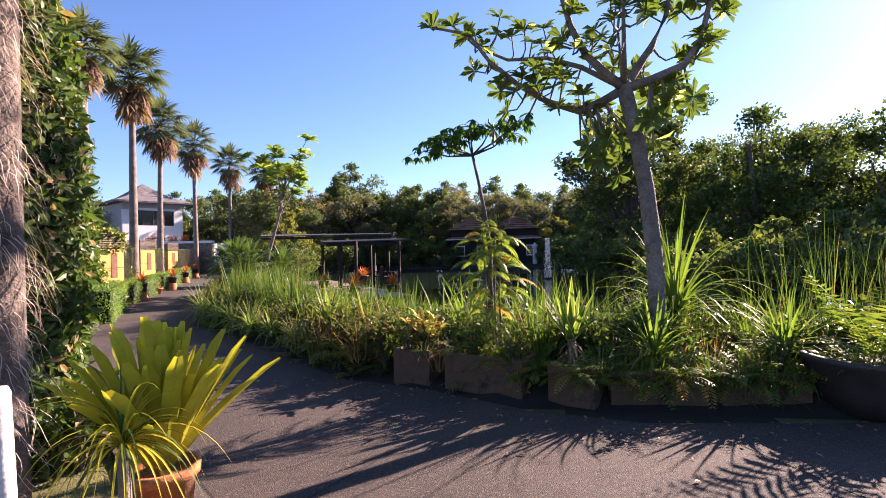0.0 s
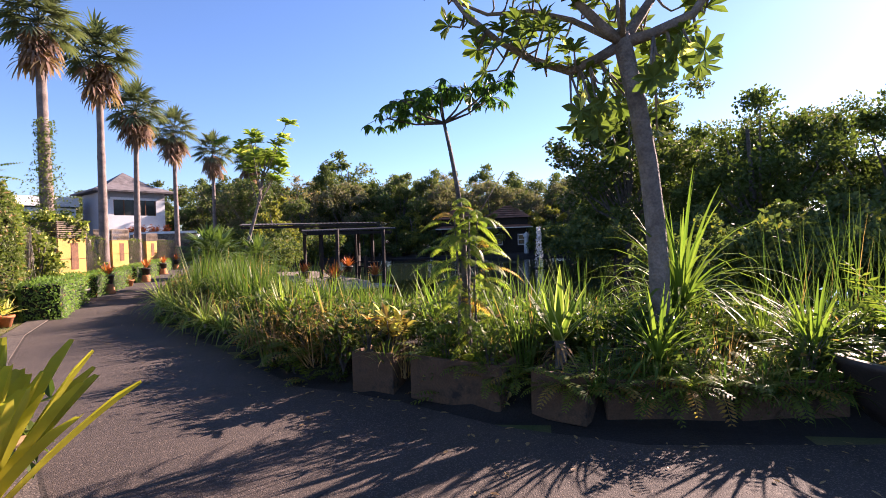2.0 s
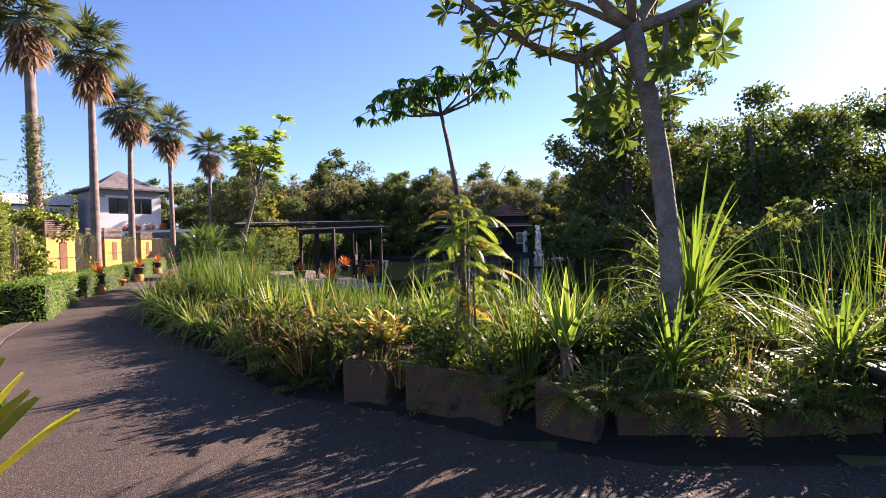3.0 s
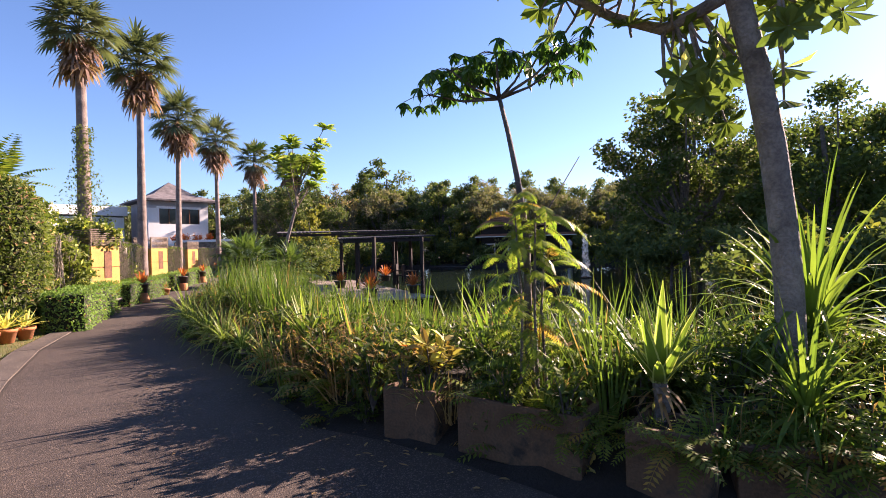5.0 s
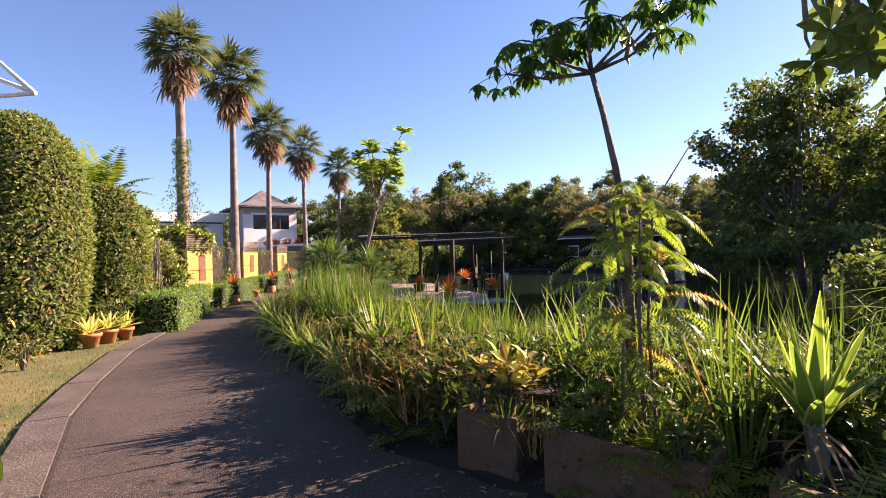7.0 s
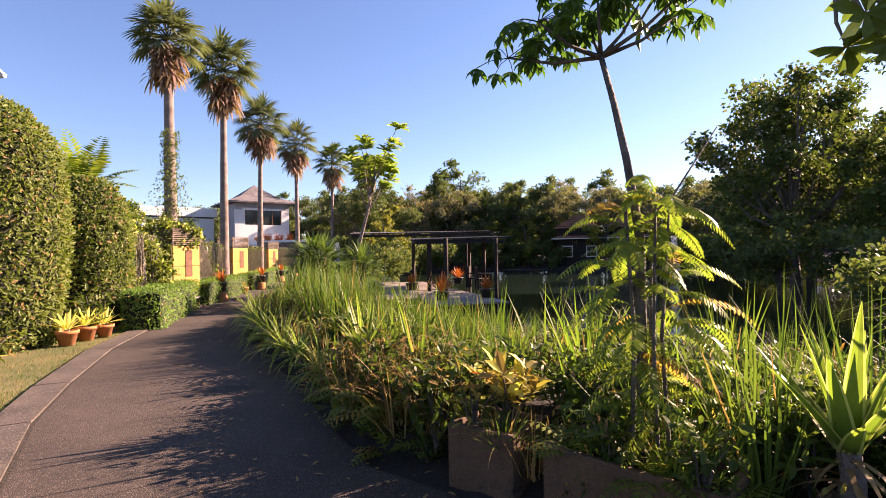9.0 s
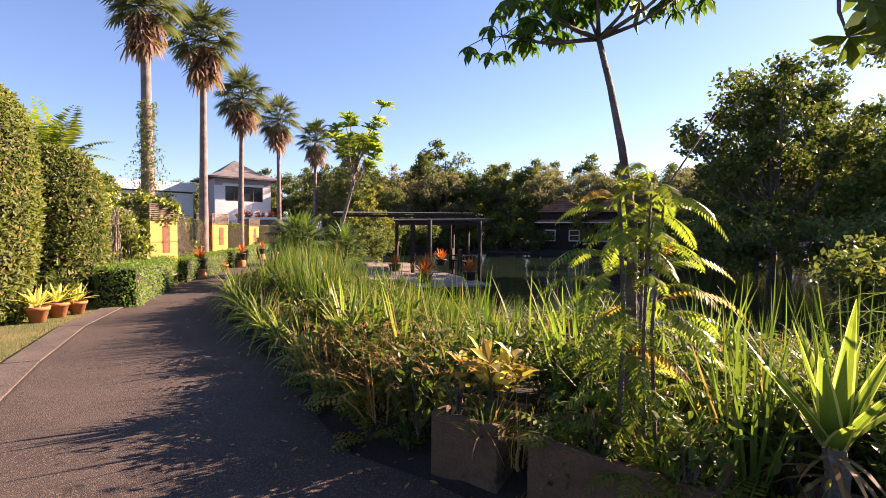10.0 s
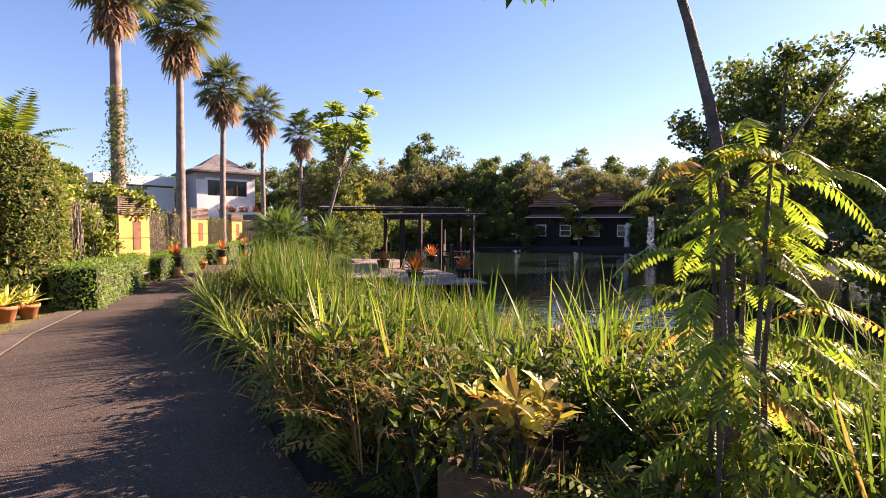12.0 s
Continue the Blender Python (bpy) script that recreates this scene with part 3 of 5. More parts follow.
def fan_palm(at, tall, lean, size, seed, trunk=0.16, label="", live=34, dead=46, mat="palm"):
    RNG.seed(seed)
    root = thing("fan_palm", label, "palm tree", at, "row of fan palms")
    mb = Mesh()
    pts = [(lean[0] * (u / 12) ** 1.6, lean[1] * (u / 12) ** 1.6, tall * u / 12) for u in range(13)]
    mb.tube(pts, [trunk * (1.25 - 0.45 * min(1, u / 9)) * (1 + 0.05 * (u % 2)) for u in range(13)], 12)
    part("trunk", mb, M["palmbark"], root, smooth=True)
    top = Vector(pts[-1])
    sk = Mesh()
    for i in range(dead):
        a = RNG.uniform(0, 6.283)
        d = rdir(125, 172, a)
        st = top + Vector((0, 0, RNG.uniform(-0.75, 0.2) * size / 1.4))
        e = st + d * size * RNG.uniform(0.25, 0.6)
        sk.tube([st, e], [0.02, 0.012], 4)
        fan_leaf(sk, e, d + Vector((0, 0, -0.5)), size * RNG.uniform(0.5, 0.75), 0, 9, hang=0.5)
    part("dead_skirt", sk, L_["skirt"], root, "brown skirt of hanging dead fronds")
    cr = Mesh()
    for i in range(live):
        u = i / live
        d = rdir(8 + 112 * u - 8, 8 + 112 * u + 8, i * 2.399)
        st = top + Vector((0, 0, 0.25))
        e = st + d * size * RNG.uniform(0.55, 0.8)
        cr.tube([st, (st + e) / 2 + UP * 0.05, e], [0.025, 0.02, 0.012], 4)
        fan_leaf(cr, e, d + Vector((0, 0, -0.3)), size * RNG.uniform(0.55, 0.75), 0, 17, hang=0.36)
    part("crown", cr, L_[mat], root)
    return root


def limb(mb, p, d, length, r0, r1, bend, n=5):
    """A bending limb; returns its points."""
    p, d = Vector(p), Vector(d).normalized()
    pts = [p.copy()]
    for i in range(n):
        d = (d + rvec() * bend + UP * 0.05).normalized()
        p = p + d * (length / n)
        pts.append(p.copy())
    mb.tube(pts, [r0 + (r1 - r0) * i / n for i in range(n + 1)], 7)
    return pts, d


def rosette(mb, p, d, n, length, width, slot=0):
    for i in range(n):
        a = i * 2.399
        s = d.cross(Vector((0.37, 0.61, 0.7))).normalized()
        t = s.cross(d)
        q = (s * math.cos(a) + t * math.sin(a)) * RNG.uniform(0.7, 1.1) + d * RNG.uniform(0.1, 0.8)
        mb.leaf(p, q, d, length * RNG.uniform(0.7, 1.1), width * RNG.uniform(0.8, 1.1), 1 if RNG.random() < 0.03 else slot, 0.25, True)


def broad_tree(at, tall, seed, crown, leaves, leaf, mat, clumps=40, trunk=0.2, low=0.35, name="tree", label="", mat2=None, group="", airy=0.55):
    """A tree for the middle and far distance: trunk, limbs, and a crown of leaf clumps with gaps."""
    RNG.seed(seed)
    root = thing(name, label, "tree", at, group)
    wood = Mesh()
    wood.tube([(0, 0, -0.3), (RNG.uniform(-.2, .2), RNG.uniform(-.2, .2), tall * low), (RNG.uniform(-.4, .4), RNG.uniform(-.4, .4), tall * 0.8)], [trunk, trunk * 0.8, trunk * 0.3], 8)
    mb, limbs = Mesh(), []
    for i in range(clumps):
        v = rvec()
        u = RNG.random() ** 0.4
        c = Vector((v.x * crown[0] * u, v.y * crown[0] * u, tall - crown[1] + v.z * crown[1] * u))
        c += Vector((noise.noise(c * 0.5), noise.noise(c * 0.5 + Vector((9, 0, 0))), 0)) * crown[0] * 0.5
        if i % 3 == 0:
            limbs.append(Mesh())
            limbs[-1].tube([(0, 0, tall * low + (c.z - tall * low) * 0.2), c * 0.6 + Vector((0, 0, (tall * low) * 0.2)), c], [trunk * 0.35, trunk * 0.22, 0.02], 5)
        s = crown[0] * RNG.uniform(0.16, 0.34)
        for k in range(leaves // clumps):
            o = rvec() * s * RNG.random() ** airy
            o.z *= 0.7
            mb.quadleaf(c + o, rvec() + UP * -0.1, rvec(), leaf * RNG.uniform(0.6, 1.4), leaf * 0.6, 1 if mat2 and RNG.random() < 0.12 else 0)
    part("trunk", wood, M["darkbark"], root)
    for lb in limbs:
        part("limb", lb, M["darkbark"], root)
    part("crown", mb, [mat, mat2 or mat], root)
    return root


# ---- the border bed beside the path ----
def concrete_planter(a, b, depth, tall, wall=0.05, label="weathered brown concrete planter box full of plants"):
    a, b = Vector((*a, 0)), Vector((*b, 0))
    ln = (b - a).length
    root = thing("planter_box", label, "planter", (a.x, a.y, 0), "concrete planters along the path", math.degrees(math.atan2(b.y - a.y, b.x - a.x)))
    for nm, x0, y0, x1, y1 in (("front_panel", 0, 0, ln, wall), ("back_panel", 0, depth - wall, ln, depth), ("end_panel", 0, wall, wall, depth - wall), ("end_panel", ln - wall, wall, ln, depth - wall)):
        bm = bmesh.new()
        bmesh.ops.create_cube(bm, size=1)
        for v in bm.verts:
            v.co = Vector((x0 if v.co.x < 0 else x1, y0 if v.co.y < 0 else y1, -0.02 if v.co.z < 0 else tall + 0.012 * math.sin(v.co.x * 7 + ln * 5)))
        bmesh.ops.bevel(bm, geom=bm.edges[:], offset=0.008, segments=1, affect='EDGES')
        me = bpy.data.meshes.new(nm)
        bm.to_mesh(me)
        me.materials.append(M["concrete"])
        ob = new(nm, me)
        ob.parent = root
    mb = Mesh()
    mb.box(wall, wall, 0.0, ln - wall, depth - wall, tall - 0.07)
    part("soil", mb, M["soil"], root)
    return root


concrete_planter((-0.60, 7.21), (-0.10, 7.09), 0.5, 0.43)
concrete_planter((0.10, 7.03), (1.05, 6.66), 0.5, 0.42)
concrete_planter((1.33, 6.62), (1.80, 6.42), 0.45, 0.42)

concrete_planter((1.98, 6.56), (2.95, 6.60), 0.45, 0.34)
concrete_planter((3.08, 6.62), (3.95, 6.72), 0.45, 0.34)

pot = thing("bowl_planter", "large round dark stone bowl planter at the path edge", "planter", (4.55, 6.75, 0))
mb = Mesh()
mb.lathe([(0.02, 0.0), (0.42, 0.0), (0.55, 0.2), (0.66, 0.48), (0.70, 0.52), (0.70, 0.56), (0.62, 0.56), (0.58, 0.48), (0.02, 0.46)], 28)
part("bowl", mb, M["darkpot"], pot, smooth=True)

# slender tree with an umbrella crown
RNG.seed(41)
slim = thing("umbrella_tree", "slender dark-barked young tree with one umbrella of drooping leaves", "tree", (0.67, 7.12, 0.25))
mb = Mesh()
spine = [(0.03, -0.02, 0), (0.0, 0.0, 0.6), (0.0, 0.03, 1.0), (0.0, 0.05, 1.43), (-0.07, 0.14, 1.9), (-0.15, 0.25, 2.3), (-0.23, 0.34, 2.63)]
mb.tube(spine, [0.040, 0.034, 0.031, 0.028, 0.024, 0.021, 0.018], 9)
tip = Vector(spine[-1])
mb.tube([(0.0, 0.05, 1.5), (0.18, 0.1, 1.66), (0.42, 0.12, 2.05)], [0.009, 0.006, 0.003], 4)
lv = Mesh()
for (dx, dy, dz), whorls in (((-0.30, 0.05, 0.24), 12), ((-0.62, -0.05, 0.08), 9), ((0.0, -0.15, 0.34), 12), ((-0.1, 0.25, 0.36), 10), ((0.26, 0.05, 0.36), 8), ((0.58, -0.05, 0.38), 10), ((0.5, 0.22, 0.30), 7), ((-0.35, -0.3, 0.18), 9), ((-0.45, 0.3, 0.2), 8)):
    e = tip + Vector((dx, dy, dz))
    mb.tube([tip, tip.lerp(e, 0.5) - Vector((0, 0, 0.04)), e], [0.016, 0.011, 0.007], 6)
    for i in range(whorls):
        a = i * 2.399 + RNG.uniform(-0.3, 0.3)
        d = Vector((math.cos(a), math.sin(a), RNG.uniform(-0.35, 0.45)))
        m = e + d * RNG.uniform(0.08, 0.26)
        mb.tube([e, e.lerp(m, 0.6) + UP * 0.02, m], [0.004, 0.003, 0.003], 4)
        for k in range(7):
            b = k * 0.898 + RNG.uniform(-0.2, 0.2)
            lv.leaf(m, Vector((math.cos(b), math.sin(b), RNG.uniform(-1.5, -0.1))), UP + rvec() * 0.3, RNG.uniform(0.09, 0.15), 0.046, 0, 0.3)
part("trunk", mb, M["darkbark"], slim, smooth=True)
part("foliage", lv, L_["umbrella"], slim)

# feathery climber round the slender tree
RNG.seed(43)
fe = thing("feather_leaf_shrub", "bright green shrub with long feathered leaves round a thin trunk", "shrub", (0.70, 7.05, 0.3))
mb, st = Mesh(), Mesh()
for k in range(5):
    a = k * 1.3
    st.tube([(0.12 * math.cos(a), 0.12 * math.sin(a), -0.05), (0.08 * math.cos(a), 0.1 * math.sin(a), 0.8), (0.13 * math.cos(a), 0.12 * math.sin(a), 1.55)], [0.014, 0.011, 0.006], 5)
for i in range(84):
    z = 0.1 + 1.55 * (i / 84) ** 0.85
    frond(mb, (RNG.uniform(-.14, .14), RNG.uniform(-.14, .14), z), rdir(35, 80, i * 2.399), RNG.uniform(0.34, 0.56) * (1.2 - 0.35 * z / 1.7), 0.088, 1.8, 20, 1 if RNG.random() < 0.10 else 0, 0.17, 0.6)
part("stem_tangle", st, M["darkbark"], fe)
part("fronds", mb, [L_["feather"], L_["rustfern"]], fe)

# the large-leaved tree
RNG.seed(47)
big = thing("broadleaf_tree", "tree with pale ringed trunk and whorls of large leaves", "tree", (2.68, 7.75, 0.25))
mb = Mesh()
mb.tube([(-0.02, 0, -0.1), (0.0, 0, 0.1), (0.02, 0, 0.47), (0.01, 0, 1.0), (-0.02, 0, 1.48), (-0.08, 0, 2.1), (-0.18, 0, 2.74), (-0.31, 0, 3.36), (-0.34, 0, 3.56)], [0.16, 0.125, 0.108, 0.105, 0.103, 0.1, 0.096, 0.095, 0.085], 16)
part("trunk", mb, M["bark"], big, smooth=True)
fk = Vector((-0.32, 0, 3.42))
lv = Mesh()
# each bough: offsets from the fork, thickness at its start
BOUGHS = [
    ([(-0.25, 0.05, -0.12), (-0.55, 0.1, -0.22), (-0.95, 0.05, -0.08), (-1.35, 0.1, 0.2), (-1.72, 0.1, 0.55), (-2.0, 0.12, 0.95), (-2.5, 0.1, 1.08)], 0.060),
    ([(-0.2, -0.1, 0.14), (-0.48, -0.2, 0.40), (-0.66, -0.25, 0.75), (-0.78, -0.25, 1.2), (-1.0, -0.3, 1.7)], 0.068),
    ([(-0.5, 0.3, 0.42), (-0.95, 0.5, 0.66), (-1.5, 0.6, 0.72), (-1.95, 0.6, 0.95), (-2.3, 0.6, 1.3)], 0.040),
    ([(0.12, 0.1, 0.2), (0.36, 0.15, 0.55), (0.55, 0.18, 0.95), (0.66, 0.2, 1.5)], 0.070),
    ([(0.3, -0.05, 0.06), (0.68, -0.1, 0.2), (0.88, -0.12, 0.5), (1.0, -0.1, 1.0), (1.25, -0.1, 1.5)], 0.066),
    ([(0.0, 0.2, 0.35), (-0.02, 0.35, 0.9), (0.08, 0.45, 1.6)], 0.036),
    ([(-0.05, -0.35, 0.3), (-0.1, -0.7, 0.7), (-0.2, -0.9, 1.3)], 0.038),
]
nodes = []
for offs, r in BOUGHS:
    wood = Mesh()
    pts = [fk] + [fk + Vector(o) for o in offs]
    wood.tube(pts, [r * (1 - 0.72 * i / len(offs)) for i in range(len(pts))], 10)
    part("branch", wood, M["bark"], big, smooth=True)
    nodes += [p.lerp(q, u) for p, q in zip(pts[1:], pts[2:]) for u in (0.0, 0.33, 0.67)] + [pts[1], pts[-1]]
    rosette(lv, pts[-1], UP, 13, 0.27, 0.10)
# leaf whorls on curved twigs
WHORLS = [(-0.85, 0.1, 0.32), (-1.15, 0.0, 0.34), (-0.72, -0.2, 0.12), (-0.7, -0.3, 0.85), (-1.4, 0.4, 1.0), (-1.9, 0.1, 0.95), (-1.9, 0.2, 0.5), (-1.55, 0.0, 0.2), (-1.5, 0.05, -0.2), (-0.55, 0.1, -0.2), (-0.35, 0.2, -0.45), (-0.25, -0.1, -0.62), (-0.2, 0.1, -0.95), (-0.5, 0.0, -0.85), (0.4, 0.1, -0.65), (0.3, -0.2, -0.35), (0.62, 0.1, 0.0), (0.55, -0.2, -0.15), (0.7, 0.2, 0.42), (1.05, 0.0, 0.6), (0.2, -0.3, 0.8), (-0.3, 0.3, 0.9), (-1.2, 0.5, 0.6), (0.9, -0.2, 1.0), (0.4, 0.3, 1.0), (-0.2, -0.6, 0.6), (-0.45, -0.4, 0.5), (-1.05, -0.2, 0.05), (0.15, 0.4, 0.3), (-1.0, 0.3, 1.0), (1.2, 0.2, 1.0), (0.0, 0.1, 1.1), (-0.9, 0.1, 0.55), (0.35, 0.3, -0.1), (0.1, 0.5, -0.3)]
for o in WHORLS:
    for k in range(3):
        wood = Mesh()
        e = fk + Vector(o) + rvec() * (0.05, 0.2, 0.3)[k]
        q = min(nodes, key=lambda p: (p - e).length)
        mid = q.lerp(e, 0.55) + Vector((RNG.uniform(-.06, .06), RNG.uniform(-.06, .06), -0.1))
        wood.tube([q, q.lerp(mid, 0.5) - UP * 0.03, mid, e], [0.016, 0.013, 0.011, 0.009], 6)
        rosette(lv, e, ((e - mid).normalized() + UP * 0.5).normalized(), 11, 0.22, 0.085)
        part("twig", wood, M["bark"], big, smooth=True)
part("foliage", lv, [L_["tree"], L_["pale"]], big)

# large single plants of the bed
strap_plant("variegated_agave", "rosette of green sword leaves with cream-yellow margins", "agave", (1.60, 6.98, 0.33), 17, 0.74, 0.105, (4, 56), 0.25, [L_["strap"], L_["margin"]], 51, stem=0.26, margin=1)
strap_plant("variegated_agave", "small upright rosette of green leaves edged with cream", "agave", (-2.0, 8.4, 0.45), 18, 0.62, 0.06, (4, 50), 0.2, [L_["strap"], L_["margin"]], 52, stem=0.12, margin=1)
strap_plant("spider_lily", "arching clump of bright green strap leaves by a trunk", "lily", (3.0, 8.15, 0.42), 84, 1.55, 0.056, (3, 66), 2.2, [L_["strap"], L_["strap"]], 53, stem=0.3)
strap_plant("spider_lily", "green strap-leaved clump spilling over a planter", "lily", (2.5, 6.95, 0.42), 66, 0.80, 0.045, (8, 98), 1.2, [L_["strap"], L_["strap"]], 54)
strap_plant("spider_lily", "green strap-leaved clump spilling over a planter", "lily", (3.9, 7.2, 0.42), 64, 0.84, 0.045, (8, 94), 1.2, [L_["strap"], L_["strap"]], 55)
cro = thing("croton", "croton with broad pale yellow, orange and red-brown leaves in a planter", "shrub", (-0.22, 7.42, 0.36))
RNG.seed(56)
mb, st = Mesh(), Mesh()
for i in range(13):
    d = rdir(2, 34, i * 2.399)
    e = d * RNG.uniform(0.2, 0.46)
    st.tube([(0, 0, -0.10), (0, 0, -0.06), e * 0.5 + UP * 0.03, e], [0.012, 0.010, 0.008, 0.005], 5)
    for k in range(9):
        f = rdir(15, 95, k * 2.399 + i)
        mb.leaf(e * RNG.uniform(0.75, 1.05), f, UP + rvec() * 0.3, RNG.uniform(0.12, 0.21), RNG.uniform(0.055, 0.08), 0 if RNG.random() < 0.78 else 1 if RNG.random() < 0.8 else 2, 0.2)
joined(part("stem_tangle", st, M["darkbark"], cro).data)
part("foliage", mb, [L_["croton"], L_["pale"], L_["orange"]], cro)


def umbrella_sedge(x, y, z, n, tall, seed):
    """Thin arching stalks, each ended by a star of narrow rays."""
    RNG.seed(seed)
    root = thing("umbrella_sedge", "dry red-brown sedge with star-shaped heads on thin stalks", "sedge", (x, y, z), "dry sedges")
    mb = Mesh()
    for i in range(n):
        d, ln = rdir(4, 55), tall * RNG.uniform(0.6, 1.1)
        p = Vector((RNG.uniform(-.08, .08), RNG.uniform(-.08, .08), -0.05))
        pts = [p.copy()]
        for k in range(5):
            p = p + d * (ln / 5)
            d = (d + Vector((0, 0, -0.12))).normalized()
            pts.append(p.copy())
        mb.tube(pts, [0.0028, 0.0026, 0.0024, 0.0022, 0.002, 0.0018], 4, 0, False)
        for k in range(7):
            mb.ribbon(p, rdir(40, 100, k * 0.9), RNG.uniform(0.05, 0.10), 0.007, 0.8, 3, 0, 0, k % 2)
    part("stem_tangle", mb, [L_["dry"], L_["rustfern"]], root)


for k, (x, y, n, tall) in enumerate(((-0.85, 7.55, 36, 0.66), (-1.2, 7.8, 40, 0.72), (-1.6, 8.05, 30, 0.7), (-0.95, 7.95, 26, 0.75), (-2.1, 8.3, 24, 0.66), (0.75, 7.3, 16, 0.6))):
    umbrella_sedge(x, y, 0.25, n, tall, 190 + k)
for k, (x, y, s) in enumerate(((-4.2, 9.75, 1.1), (-5.0, 10.4, 1.1), (-3.5, 9.25, 0.9), (-5.9, 11.15, 1.15), (-6.7, 11.8, 1.25), (-7.4, 12.6, 1.2), (-2.7, 8.6, 0.7))):
    strap_plant("spider_plant", "arching cream-striped green grass-like clump at the path edge", "spider plant", (x, y, 0.25), 46, 0.72 * s, 0.032, (12, 88), 1.6, [L_["strap"], L_["margin"]], 60 + k, margin=1, group="striped clumps")

# repeats in the bed
mats = dict(
    tall=[grass_clump(44, 1.15, 0.016, 0.15, 26, 0.6, L_["grass"], 71 + i, 0.04) for i in range(3)],
    reed=[grass_clump(46, 1.0, 0.014, 0.14, 38, 1.3, L_["grass"], 81 + i, 0.05) for i in range(3)],
    low=[grass_clump(70, 0.42, 0.016, 0.16, 65, 1.3, L_["grass"], 91 + i, 0.12) for i in range(3)],
    fern=[fern_clump(15, 0.5, L_["fern"], 101 + i, 0.10, (25, 80), 1.3, L_["rustfern"]) for i in range(3)],
    shrub=[shrub(170, 0.28, 0.42, 0.085, 0.04, L_["shrub"], 111 + i, L_["dry"], 0.04) for i in range(3)],
    leafy=[shrub(130, 0.3, 0.55, 0.13, 0.05, L_["shrub"], 121 + i, L_["dry"], 0.05) for i in range(2)],
    red=[shrub(110, 0.26, 0.4, 0.10, 0.03, L_["shrub"], 131 + i, L_["croton"], 0.45) for i in range(2)],
    dry=[grass_clump(40, 0.6, 0.012, 0.15, 50, 0.8, L_["dry"], 141 + i, 0.5) for i in range(2)],
)
info = dict(tall=("tall_grass", "tall upright clump of green reed grass in the bed", "grass"), reed=("grass_clump", "loose arching clump of green grass in the bed", "grass"),
            low=("low_grass", "low spreading tuft of green grass in the bed", "grass"), fern=("fern", "spreading green fern in the planted bed", "fern"),
            shrub=("leafy_shrub", "low dark green leafy shrub in the bed", "shrub"), leafy=("broadleaf_plant", "bushy plant with long green leaves in the bed", "plant"),
            red=("croton", "small shrub with red and green leaves in the bed", "shrub"), dry=("dry_grass", "tuft of dry brown grass in the bed", "grass"))


def plant(kind, x, y, scale=1.0, z=None):
    nm, label, cat = info[kind]
    RNG.seed(int(x * 977 + y * 3571) & 0xffff)
    return thing(nm, label, cat, (x, y, (height(x, y) if z is None else z) - 0.01), "bed plants", RNG.uniform(0, 360), scale * RNG.uniform(0.85, 1.15), RNG.choice(mats[kind]))


spots = random.Random(5)
for y in np.arange(6.3, 14.2, 0.42):
    for x in np.arange(-11.5, 9.5, 0.42):
        px, py = x + spots.uniform(-0.2, 0.2), y + spots.uniform(-0.2, 0.2)
        if not inside(px, py, BED):
            continue
        r = away(px, py, RIGHT)
        if r < 0.12 or math.hypot(px - 4.55, py - 6.75) < 0.7 or (-0.7 < px < 4.1 and py < 6.62 + max(0.0, 0.42 - px * 0.36) + 0.1):
            continue
        k = spots.random()
        if px < -4.2 and r > 0.5:
            kind = "tall" if k < 0.42 else "reed" if k < 0.55 else "leafy" if k < 0.66 else "fern" if k < 0.78 else "shrub" if k < 0.92 else "red"
            sc = spots.uniform(0.8, 1.15)
        elif r < 0.7:
            kind = "shrub" if k < 0.36 else "fern" if k < 0.62 else "low" if k < 0.72 else "red" if k < 0.88 else "dry"
            sc = spots.uniform(0.6, 1.0)
        elif px < 0.5 and py < 10.5:
            kind = "tall" if k < 0.07 else "reed" if k < 0.16 else "fern" if k < 0.38 else "shrub" if k < 0.62 else "leafy" if k < 0.70 else "red" if k < 0.87 else "dry"
            sc = spots.uniform(0.7, 1.3)
        else:
            kind = "tall" if k < 0.05 else "reed" if k < 0.19 else "low" if k < 0.22 else "fern" if k < 0.50 else "shrub" if k < 0.66 else "leafy" if k < 0.76 else "red" if k < 0.90 else "dry"
            sc = spots.uniform(0.7, 1.2)
        if px > -3.4 and py > 9.2 and kind in ("tall", "reed", "leafy"):
            if spots.random() < 0.6:
                kind = "low" if kind != "leafy" else "shrub"
            sc = min(sc, 0.75)
        if px > -2.5 and py > 9.8:
            sc = min(sc, 0.6)
        plant(kind, px, py, sc)
# taller grass behind the front row
band = random.Random(12)
for (x0, y0), (x1, y1) in zip(RIGHT[8:13], RIGHT[9:14]):
    ln = math.hypot(x1 - x0, y1 - y0)
    nx, ny = (y1 - y0) / ln, -(x1 - x0) / ln
    for k in range(int(ln / 0.09)):
        u, r = band.random(), band.uniform(0.85, 2.1)
        px, py = x0 + (x1 - x0) * u + nx * r, y0 + (y1 - y0) * u + ny * r
        if px < -0.5:
            plant("tall" if band.random() < 0.6 else "reed" if band.random() < 0.7 else "leafy", px, py, band.uniform(0.95, 1.2) if px < -3.8 else band.uniform(0.55, 0.8))
# broad reed blades that stand clear of the low plants
cane = [grass_clump(10, 1.0, 0.032, 0.12, 24, 0.55, L_["strap"], 145 + i, 0.05, 0.2, 0, 7) for i in range(3)]
canes = random.Random(9)
for k in range(30):
    px, py = canes.uniform(-2.2, 1.9), canes.uniform(8.0, 10.4)
    thing("broad_reed", "sparse upright clump of long broad green reed blades", "grass", (px, py, height(px, py) - 0.01), "broad reeds", canes.uniform(0, 360), canes.uniform(0.7, 1.15), cane[k % 3])
